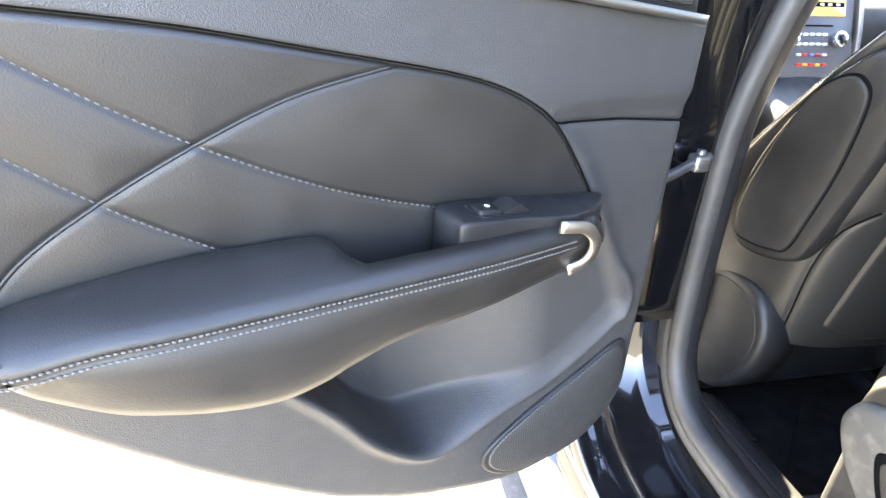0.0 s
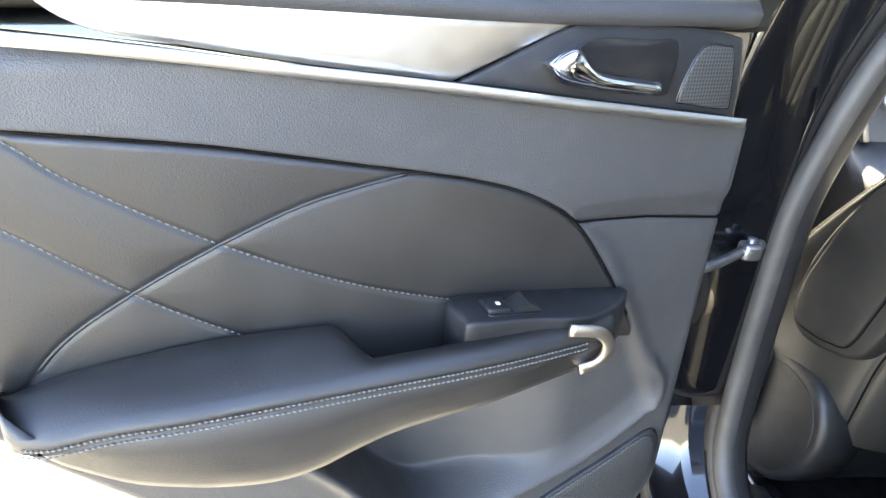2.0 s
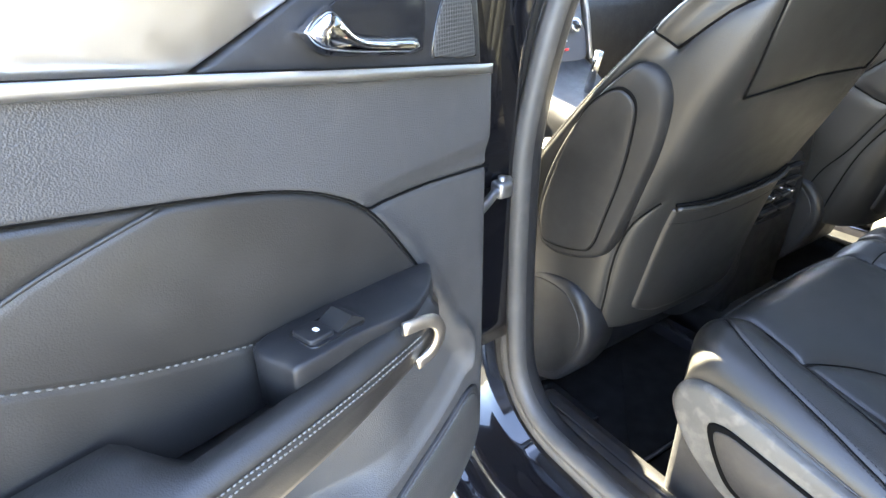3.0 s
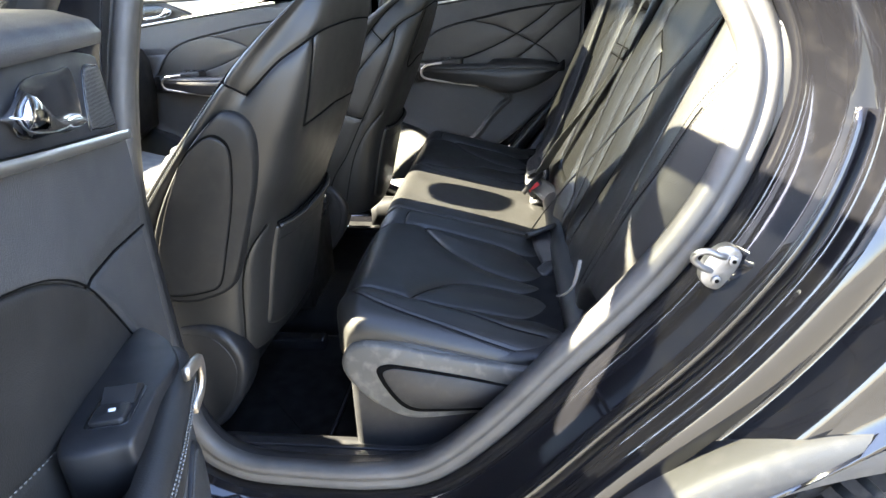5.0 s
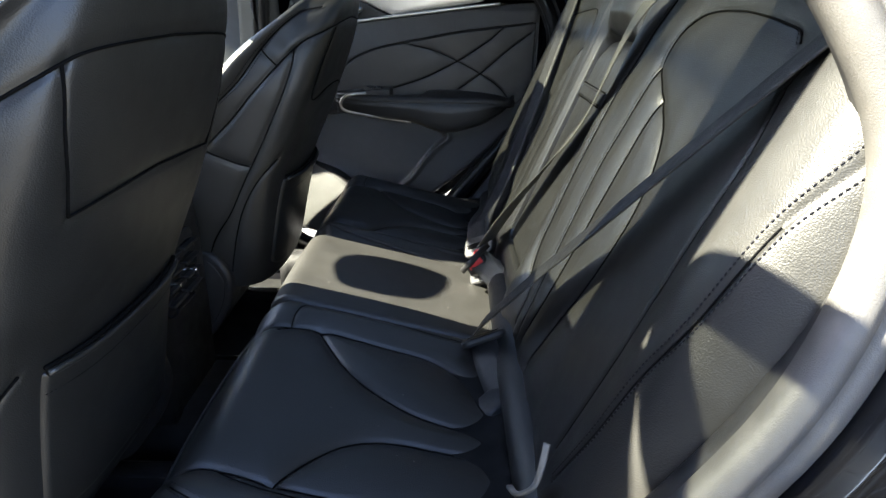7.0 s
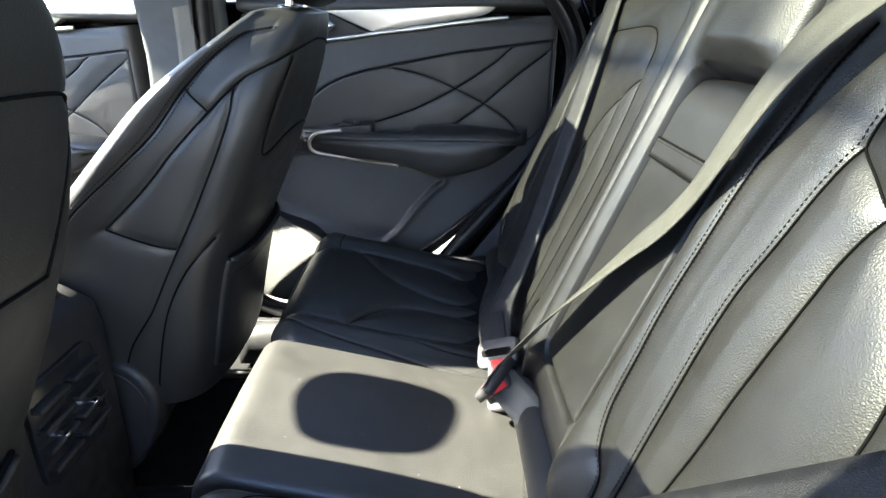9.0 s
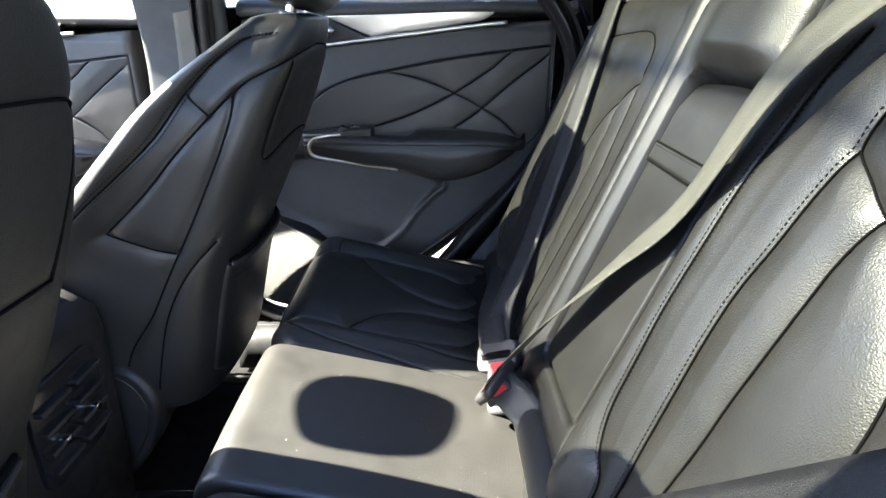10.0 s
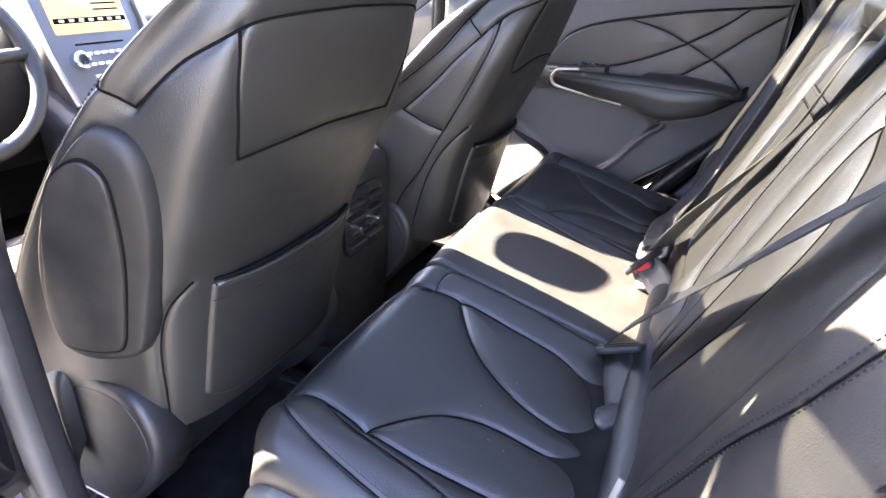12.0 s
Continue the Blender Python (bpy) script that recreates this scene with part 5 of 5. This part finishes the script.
def seat_at(cx, q, z):
    """A point of the seat back's skin: q runs round it from the middle of the rear, 0 to 1."""
    f = (q % 1.0) * len(RING)
    i = int(f) % len(RING)
    a, b = RING[i] * (1 - f % 1) + RING[(i + 1) % len(RING)] * (f % 1)
    r, fr, w = float(SEAT_REAR(z)) - SEAT_BACK[0], float(SEAT_FRONT(z)) - SEAT_BACK[1], float(SEAT_WIDE(z))
    a *= SEAT_SKEW[0] if a > 0 else 1.0
    return np.array([cx + a * w + SEAT_TILT[0] * float(step01(z, 0.7, 1.05)), r + (fr - r) * b, z - SEAT_BACK[2] * float(step01(z, 1.0, 1.17))])


def seat_ring(cx, qs, z):
    f = qs * len(RING)
    i = np.floor(f).astype(int) % len(RING)
    ab = RING[i] * (1 - f % 1)[:, None] + RING[(i + 1) % len(RING)] * (f % 1)[:, None]
    r, fr, w = float(SEAT_REAR(z)) - SEAT_BACK[0], float(SEAT_FRONT(z)) - SEAT_BACK[1], float(SEAT_WIDE(z))
    x = cx + ab[:, 0] * np.where(ab[:, 0] > 0, SEAT_SKEW[0], 1.0) * w + SEAT_TILT[0] * float(step01(z, 0.7, 1.05))
    return np.stack([x, r + (fr - r) * ab[:, 1], np.full(len(qs), z - SEAT_BACK[2] * float(step01(z, 1.0, 1.17)))], 1)


FLANK = np.array(HALF[:7])


def flank(y, z):
    """The seat back's half width at a place of its side."""
    r, fr = SEAT_REAR(z) - SEAT_BACK[0], SEAT_FRONT(z) - SEAT_BACK[1]
    return np.interp((np.asarray(y) - r) / (fr - r), FLANK[:, 1], FLANK[:, 0]) * SEAT_WIDE(z)


def front_seat(cx, side, name, label, slid, tilt, front=0.0, lower=0.0, seams=None, sewn=3):
    """side: -1 when the door lies towards minus x."""
    SEAT_BACK[:], SEAT_TILT[0], SEAT_SKEW[0] = [slid, front, lower], tilt, 1.07 if side < 0 else 1.0
    s = thing(name, label, "car seat", (cx, 0.75, 0.285), "front seats")
    zs = np.r_[np.linspace(0.53, 1.12, 130), [1.128, 1.136, 1.143, 1.15, 1.156, 1.162, 1.167, 1.171]]
    seams = seams or [[(0.0, 1.104), (0.06, 1.102), (0.12, 1.097), (0.155, 1.089), (0.20, 1.067), (0.217, 1.05), (0.235, 1.014)],
                      [(0.155, 1.089), (0.13, 1.055), (0.105, 1.0), (0.093, 0.955)],
                      [(0.093, 0.955), (0.05, 0.961), (0.0, 0.965)],
                      [(0.318, 0.60), (0.318, 0.80), (0.322, 1.0), (0.333, 1.037), (0.337, 1.12)],
                      [(0.235, 1.014), (0.28, 1.028), (0.333, 1.037)],
                      [(0.11, 0.788), (0.138, 0.75), (0.146, 0.69), (0.142, 0.60), (0.14, 0.54)]]
    nq = 240
    qs = np.arange(nq) / nq
    fold = np.minimum(qs, 1 - qs) * 1.25
    qq, zz = np.meshgrid(fold, zs)
    press = np.zeros_like(qq)
    for line in seams:
        l = spline(line, 6) * np.array([1.25, 1.0])
        d = far_from(qq, zz, l)
        press += 0.003 * np.exp(-(d / 0.004) ** 2) + 0.002 * np.exp(-(d / 0.012) ** 2)
    rings = []
    for k, z in enumerate(zs):
        ring = seat_ring(cx, qs, z)
        c = np.array([cx + tilt, ring[:, 1].mean(), ring[0, 2]])
        away = ring - c
        away /= np.linalg.norm(away, axis=1)[:, None] + 1e-9
        rings.append(ring - away * press[k][:, None])
    last = rings[-1]
    for shrink, z in ((0.75, 1.175), (0.4, 1.178)):
        c = np.mean(last, axis=0)
        rings.append([c + (p - c) * np.array([shrink, shrink, 0]) + np.array([0, 0, z - lower - c[2]]) for p in last])
    loft("backrest", rings, LEATHER, s, "black leather backrest")

    def q_of(side_sign, q):
        return q if side_sign > 0 else 1 - q
    for sg in (-1, 1):
        for line in seams:
            pts = []
            for q, z in along(spline(line, 6), 0.008):
                p = seat_at(cx, q_of(sg, q), z)
                c = np.array([cx + tilt, p[1] * 0.5 + 0.5 * (float(SEAT_REAR(z)) + float(SEAT_FRONT(z)) - slid - front) / 2, p[2]])
                pts.append(p - (p - c) / np.linalg.norm(p - c) * 0.0036)
            cord("seam", pts, 0.0015, SHADE, s)
        for dq in (-0.008, 0.008):
            pts = [seat_at(cx, q_of(sg, q + dq), z) for q, z in spline(seams[sewn], 12)]
            stitches("stitching", pts, THREAD_DARK, s, 0.0055, 0.0036, 0.0009)
    # map pocket: a stretched panel with a rolled rim
    skin = RING[:len(RING) // 4]

    def pocket_place(u, w, n):
        u, w, n = np.broadcast_arrays(*(np.asarray(v, float) for v in (u, w, n)))
        rear, fore = SEAT_REAR(w) - slid, SEAT_FRONT(w) - front
        return np.stack([cx + u + tilt * step01(w, 0.7, 1.05), rear + (fore - rear) * np.interp(np.abs(u) / SEAT_WIDE(w) / np.where(u > 0, SEAT_SKEW[0], 1.0), skin[:, 0], skin[:, 1]) - n, w], -1)
    pad("pocket", -0.148, 0.148, lambda u: 0.545 + 0.03 * (np.asarray(u) / 0.148) ** 4, lambda u: 0.768 + 0.006 * (u / 0.148) ** 2, lambda u, w: 0.005 + 0.008 * step01(w, 0.52, 0.75) * (1 - (u / 0.15) ** 4), pocket_place, LEATHER, s, (0.005, 0.005, 0.010, 0.004), 0.02, 60, 60, "leather map pocket")
    us = np.linspace(-0.148, 0.148, 30)
    cord("pocket_rim", pocket_place(us, 0.770 + 0.006 * (us / 0.148) ** 2, 0.006 + 0.009 * (1 - (us / 0.15) ** 4)), 0.0042, LEATHER, s, "rolled pocket rim", 8)
    cord("pocket_mouth", pocket_place(us, 0.776 + 0.006 * (us / 0.148) ** 2, 0.002 + 0.006 * (1 - (us / 0.15) ** 4)), 0.0030, SHADE, s, "dark mouth of the pocket", 6)
    stitches("stitching", pocket_place(us, 0.742 + 0.006 * (us / 0.148) ** 2, 0.0065 + 0.0078 * (1 - (us / 0.15) ** 4)), THREAD_DARK, s, 0.0050, 0.0034, 0.0006)
    # side shield towards the door
    def shield(u, w, n):
        u, w, n = np.broadcast_arrays(*(np.asarray(v, float) for v in (u, w, n)))
        return np.stack([cx + tilt * step01(w, 0.7, 1.05) + side * (flank(u - slid, w) + n), u - slid, w], -1)
    out = spline([(0.725, 0.69), (0.720, 0.75), (0.685, 0.83), (0.625, 0.92), (0.565, 0.985), (0.545, 0.995), (0.522, 0.98), (0.516, 0.945), (0.53, 0.88), (0.56, 0.80), (0.59, 0.72), (0.61, 0.685), (0.65, 0.668), (0.70, 0.665)], 5, True)
    plate("side_shield", out, -0.01, 0.018, shield, SHIELD, s, "grained plastic side shield", bevel=0.011, rings=5, dome=0.0005)
    c = out.mean(0)
    face = spline([(0.712, 0.695), (0.708, 0.75), (0.672, 0.835), (0.618, 0.925), (0.578, 0.962), (0.556, 0.958), (0.549, 0.932), (0.565, 0.86), (0.597, 0.765), (0.620, 0.70), (0.645, 0.686), (0.695, 0.682)], 5, True)
    plate("shield_rim", face, 0.0, 0.0205, shield, SHADE, s, bevel=0.0005, dome=0.0003)
    cf = face.mean(0)
    plate("shield_face", cf + (face - cf) * 0.975, 0.0, 0.0235, shield, SHIELD, s, "smooth shield face", bevel=0.003, dome=0.0005)
    # recliner covers at both sides
    for sg in (-1, 1):
        def rec(u, w, n, sg=sg):
            u, w, n = np.broadcast_arrays(*(np.asarray(v, float) for v in (u, w, n)))
            return np.stack([cx + sg * (0.19 + n), u, w + slid * 0.4], -1)
        cover = spline([(0.76, 0.60), (0.70, 0.612), (0.645, 0.60), (0.612, 0.55), (0.615, 0.49), (0.65, 0.42), (0.70, 0.375), (0.80, 0.36), (0.84, 0.45), (0.82, 0.56)], 5, True)
        cr = plate("recliner_cover", cover, -0.03, 0.035, rec, PLASTIC, s, "rounded plastic hinge cover", bevel=0.012, rings=5)
        cc = cover.mean(0)
        plate("cover_face", cc + (cover - cc) * 0.84, 0.02, 0.0362, rec, SHIELD, cr, bevel=0.002)
    # cushion and rails
    def front_h(u, w):
        return 0.60 + 0.03 * step01(w, 0.85, 1.15) + 0.03 * np.exp(-((np.abs(u - cx) - 0.21) / 0.05) ** 2)
    pad("cushion", cx - 0.25, cx + 0.255, const(0.76), const(1.24), front_h, flat_place, LEATHER, s, (0.05, 0.05, 0.02, 0.07), 0.12, 50, 50, "black leather seat cushion")
    for dx in (-0.19, 0.19):
        block("rail", (cx + dx - 0.02, 0.60, 0.285), (cx + dx + 0.02, 1.15, 0.33), GLOSS_BLACK, s, "floor rail", 0.006)
    block("seat_frame", (cx - 0.22, 0.72, 0.33), (cx + 0.22, 1.15, 0.50), PLASTIC, s, "dark seat frame", 0.03)
    if side > 0:
        headrest("front_headrest", "black leather front headrest on chrome posts", (cx, 0.43 - slid, 1.172 - lower), 0.27, 0.19, (0, -0.18, 0.98), (0, 0.98, 0.18), 0.012)


front_seat(-0.405, -1, "car_seat", "black leather driver's seat with a plastic side shield and map pocket", 0.0, -0.02)
front_seat(0.345, 1, "car_seat", "black leather front passenger seat with a map pocket", 0.05, 0.0, -0.01, 0.02, [
    [(0.0, 1.128), (0.06, 1.122), (0.137, 1.104), (0.182, 1.082), (0.197, 1.059), (0.209, 1.022), (0.222, 0.969), (0.229, 0.916), (0.242, 0.856)],
    [(0.103, 1.105), (0.104, 1.02), (0.10, 0.965), (0.085, 0.948), (0.04, 0.965), (0.0, 0.968)],
    [(0.197, 1.059), (0.184, 1.022), (0.177, 0.969), (0.174, 0.909), (0.172, 0.811), (0.177, 0.721), (0.194, 0.646), (0.20, 0.55)],
    [(0.30, 0.60), (0.30, 0.75), (0.294, 0.856), (0.289, 0.894), (0.269, 0.946), (0.254, 0.999), (0.257, 1.059), (0.264, 1.112), (0.25, 1.14), (0.20, 1.15)],
    [(0.257, 1.059), (0.227, 1.037), (0.209, 1.022)],
    [(0.242, 0.856), (0.219, 0.841), (0.194, 0.826), (0.174, 0.818)],
    [(0.13, 0.83), (0.152, 0.788), (0.164, 0.713), (0.169, 0.608), (0.17, 0.54)]])


# ---- floor mats, console, dashboard ----
def mat_piece(x0, x1, y0, y1, label):
    m = thing("floor_mat", label, "floor mat", ((x0 + x1) / 2, y0, 0.285), "floor mats")
    outline = spline([(x0 + 0.03, y0), (x1 - 0.03, y0), (x1, y0 + 0.03), (x1, y1 - 0.03), (x1 - 0.03, y1), (x0 + 0.03, y1), (x0, y1 - 0.03), (x0, y0 + 0.03)], 3, True)
    plate("carpet", outline, 0.285, 0.299, flat_place, CARPET, m, bevel=0.005)
    cord("binding", [(a, b, 0.297) for a, b in np.vstack([outline, outline[:1]])], 0.004, PLASTIC, m, "stitched binding")


mat_piece(-0.60, -0.17, 0.50, 0.92, "black carpet floor mat behind the driver's seat")
mat_piece(0.17, 0.60, 0.50, 0.92, "black carpet floor mat behind the passenger seat")
tagged(sweep("tunnel", [(0, y, 0.285) for y in np.linspace(0.0, 1.9, 10)], [(-0.15, -0.02), (-0.13, 0.05), (-0.09, 0.085), (0.09, 0.085), (0.13, 0.05), (0.15, -0.02)], CARPET, None),
       "carpeted tunnel along the floor", "floor", kind="structure")


def console():
    c = thing("centre_console", "black centre console with rear air vents", "console", (-0.02, 0.95, 0.36), "")
    rings = []
    for y, zt, hw in ((0.655, 0.74, 0.105), (0.66, 0.765, 0.112), (0.70, 0.785, 0.118), (0.85, 0.79, 0.12), (0.98, 0.785, 0.12), (1.02, 0.74, 0.12), (1.10, 0.72, 0.125), (1.30, 0.76, 0.14), (1.42, 0.84, 0.15)):
        hw *= 1.13
        rings.append([(-0.02 + a * hw, y, z) for a, z in ((-0.85, 0.36), (-0.95, 0.5), (-1.0, zt - 0.05), (-0.93, zt - 0.012), (-0.8, zt), (0, zt + 0.004), (0.8, zt), (0.93, zt - 0.012), (1.0, zt - 0.05), (0.95, 0.5), (0.85, 0.36))])
    loft("body", rings, PLASTIC, c, "black plastic body")

    def face(u, w, n):
        u, w, n = np.broadcast_arrays(*(np.asarray(v, float) for v in (u, w, n)))
        return np.stack([-0.02 + u, 0.655 - n, w], -1)
    v = plate("vent_panel", np.array(rounded(0.15, 0.15, 0.025)) + np.array([0.0, 0.645]), -0.01, 0.008, face, GLOSS_BLACK, c, "gloss black vent panel", bevel=0.004)
    for sx in (-0.036, 0.036):
        for k in range(4):
            z = 0.60 + k * 0.03
            block("vent_slat", (-0.02 + sx - 0.031, 0.636, z - 0.004), (-0.02 + sx + 0.031, 0.652, z + 0.003), PLASTIC, v, "vent slat", 0.002)
        block("vent_tab", (-0.02 + sx - 0.006, 0.632, 0.628), (-0.02 + sx + 0.006, 0.646, 0.638), CHROME, v, "chrome vent tab", 0.002)
    pad("lid", -0.11, 0.07, const(0.68), const(0.99), const2(0.80), flat_place, LEATHER, c, (0.02, 0.02, 0.02, 0.02), 0.02, 24, 24, "padded lid")


console()


def dashboard():
    d = thing("dashboard", "black dashboard with a lit centre display and chrome knobs", "dashboard", (0, 1.6, 0.7))
    rings = []
    for x in np.linspace(-0.74, 0.74, 30):
        h = 0.02 * math.exp(-((x + 0.38) / 0.17) ** 2)
        rings.append([(x, y, z) for y, z in ((2.10, 0.60), (1.60, 0.62), (1.52, 0.68), (1.50, 0.80), (1.50, 0.92), (1.52, 0.965 + h), (1.58, 0.985 + h), (1.75, 0.99 + h * 0.5), (2.10, 0.985))])
    loft("pad", rings, SHIELD, d, "soft black dash pad")

    def stack(u, w, n):
        u, w, n = np.broadcast_arrays(*(np.asarray(v, float) for v in (u, w, n)))
        return np.array([0.0, 1.36, 0.80]) + u[..., None] * np.array([1.0, 0, 0]) + w[..., None] * np.array([0, 0.35, 0.937]) + n[..., None] * np.array([0, -0.937, 0.35])
    c = plate("centre_panel", spline([(-0.115, 0.0), (0.115, 0.0), (0.13, 0.12), (0.135, 0.26), (0.12, 0.285), (-0.12, 0.285), (-0.135, 0.26), (-0.13, 0.12)], 4, True), -0.12, 0.0, stack, SHIELD, d, "black centre panel", bevel=0.01)
    for sx in (-1, 1):
        plate("stack_edge", [(sx * 0.118, 0.0), (sx * 0.132, 0.0), (sx * 0.148, 0.12), (sx * 0.152, 0.26), (sx * 0.138, 0.26), (sx * 0.134, 0.12)], -0.10, 0.012, stack, BRONZE, c, "satin metal edge", bevel=0.003)
    dash_grey = material("blue_grey_fascia", (0.07, 0.076, 0.09), 0.4, vary=0.1)
    c.data.materials[0] = dash_grey
    scr = bpy.data.materials.new("lit_display")
    scr.use_nodes = True
    e = scr.node_tree.nodes["Principled BSDF"]
    e.inputs["Base Color"].default_value = (0.30, 0.21, 0.07, 1)
    e.inputs["Emission Color"].default_value = (0.85, 0.62, 0.22, 1)
    e.inputs["Emission Strength"].default_value = 0.02
    e.inputs["Roughness"].default_value = 0.15
    plate("display", np.array(rounded(0.20, 0.105, 0.004)) + np.array([0, 0.215]), -0.01, 0.003, stack, scr, c, "lit amber map display", bevel=0.001)
    plate("display_band", np.array(rounded(0.19, 0.012, 0.001)) + np.array([0, 0.192]), 0.002, 0.0034, stack, SHADE, c, bevel=0.0002)
    for k in range(3):
        plate("display_line", np.array(rounded(0.07, 0.004, 0.001)) + np.array([0.05, 0.215 + 0.014 * k]), 0.002, 0.0034, stack, SHADE, c, bevel=0.0002)
    plate("slot", np.array(rounded(0.13, 0.004, 0.001)) + np.array([0, 0.138]), -0.002, 0.0012, stack, SHADE, c, bevel=0.0002)
    pale = material("pale_print", (0.7, 0.7, 0.68), 0.5)
    for k in range(7):
        plate("display_bar", np.array(rounded(0.012, 0.006, 0.001)) + np.array([-0.075 + 0.025 * k, 0.192]), 0.002, 0.0042, stack, pale, c, bevel=0.0002)
    for sx in (-0.075, 0.075):
        k = plate("knob", [(sx + a, 0.10 + b) for a, b in circle(0.021, 20)], 0.0, 0.024, stack, CHROME, c, "chrome knob", bevel=0.004)
        plate("knob_cap", [(sx + a, 0.10 + b) for a, b in circle(0.013, 16)], 0.02, 0.0245, stack, GLOSS_BLACK, k, bevel=0.001)
    blue, amber = material("blue_print", (0.1, 0.15, 0.7), 0.4), material("amber_print", (0.8, 0.35, 0.05), 0.4)
    for r, z in enumerate((0.115, 0.09, 0.062, 0.036)):
        for k in range(5):
            x = -0.04 + 0.02 * k
            m = (pale, pale, (blue, RED)[k % 2] if 1 <= k <= 3 else pale, (RED, amber)[k % 2])[r]
            plate("button", np.array(rounded(0.015, 0.007, 0.002)) + np.array([x, z]), 0.0, 0.004, stack, m, c, bevel=0.0015)
    cord("shift_lever", [(-0.02, 1.22, 0.74), (-0.02, 1.20, 0.82), (-0.02, 1.19, 0.86)], 0.012, CHROME, d, "chrome lever", 12)


dashboard()


def steering_wheel():
    s = thing("steering_wheel", "black leather steering wheel with grey spokes", "steering wheel", (-0.42, 1.40, 0.86))
    c, up, sd = np.array([-0.42, 1.30, 0.94]), np.array([0, 0.40, 0.916]), np.array([1.0, 0, 0])
    ax = np.cross(sd, up)
    rings = []
    for a in np.linspace(0, 2 * math.pi, 60, endpoint=False):
        rad = sd * math.cos(a) + up * math.sin(a)
        rings.append([c + rad * (0.178 + 0.0155 * math.cos(b)) + ax * 0.0145 * math.sin(b) for b in np.linspace(0, 2 * math.pi, 12, endpoint=False)])
    loft("rim", rings, LEATHER_FINE, s, "black leather rim", caps=False, loop=True)
    pl = lambda u, w, n: c + np.asarray(u)[..., None] * sd + np.asarray(w)[..., None] * up - np.asarray(n)[..., None] * ax
    hub = [(a, b * 0.8) for a, b in circle(0.075, 20)]
    plate("hub", hub, -0.01, 0.03, pl, PLASTIC, s, "black hub", bevel=0.012, dome=0.01)
    for a in (180, 0, 270):
        d = (math.cos(radians(a)), math.sin(radians(a)))
        cord("spoke", [c + (sd * d[0] + up * d[1]) * r for r in (0.05, 0.11, 0.172)], 0.013, SHIELD, s, "grey spoke", 8)
    cord("column", [c + ax * 0.0, c + ax * -0.10 + np.array([0, 0.12, -0.06]), (-0.42, 1.62, 0.80)], 0.04, PLASTIC, s, "black column cover", 12)


steering_wheel()
mirror = thing("rear_view_mirror", "unseen black rear-view mirror, shaped to shade the centre cushion", "mirror", (0.0, 0.98, 1.34))
# outline traced back along the sun from the oval shadow wanted on the cushion
housing = spline([(-0.135, 1.270), (-0.07, 1.260), (-0.020, 1.274), (0.000, 1.31), (-0.012, 1.358), (-0.040, 1.384), (-0.105, 1.378), (-0.150, 1.355), (-0.162, 1.315), (-0.156, 1.286)], 4, True)
plate("housing", housing, 0.0, 0.045, lambda u, w, n: np.stack(np.broadcast_arrays(np.asarray(u, float), 0.975 - np.asarray(n, float), np.asarray(w, float)), -1), GLOSS_BLACK, mirror, "black housing", bevel=0.015)
cord("stem", [(-0.10, 0.97, 1.36), (-0.09, 1.01, 1.385), (-0.06, 1.04, 1.40)], 0.012, GLOSS_BLACK, mirror, "stem", 8)


def pillar_belt(side):
    b = thing("front_seat_belt", "grey front seat belt hanging on the centre pillar", "seat belt", (side * 0.69, 0.72, 0.45), "seat belts")
    ribbon("webbing", [(side * 0.63, 0.68, 1.30), (side * 0.685, 0.70, 1.10), (side * 0.70, 0.715, 0.9), (side * 0.70, 0.72, 0.5)], [(-side, 0, 0.15)] * 4, WEBBING_GREY, b)


pillar_belt(1)
pillar_belt(-1)


def crumbs():
    """Pale specks lying on the centre cushion and the near one."""
    rng = random.Random(4)
    verts, faces = [], []
    for i in range(44):
        x, y = (rng.uniform(-0.16, 0.11), rng.uniform(0.06, 0.36)) if i < 30 else (rng.uniform(-0.54, -0.28), rng.uniform(0.12, 0.36))
        z = float(seat_slope(y)) + 0.006 + 0.005 * math.cos((x + 0.027) * 10) if i < 30 else float(seat_slope(y)) + 0.006
        r, k = rng.uniform(0.0003, 0.0009), len(verts)
        for j in range(5):
            verts.append((x + r * math.cos(j * 1.257) * rng.uniform(0.6, 1.5), y + r * math.sin(j * 1.257) * rng.uniform(0.6, 1.5), z))
        verts.append((x, y, z + r * 0.8))
        faces += [(k + j, k + (j + 1) % 5, k + 5) for j in range(5)]
    tagged(put("crumbs", verts, faces, material("pale_crumbs", (0.2, 0.18, 0.15), 0.8), None, smooth=False), "pale dust crumbs scattered on the leather bench", "crumbs", kind="stuff")


crumbs()
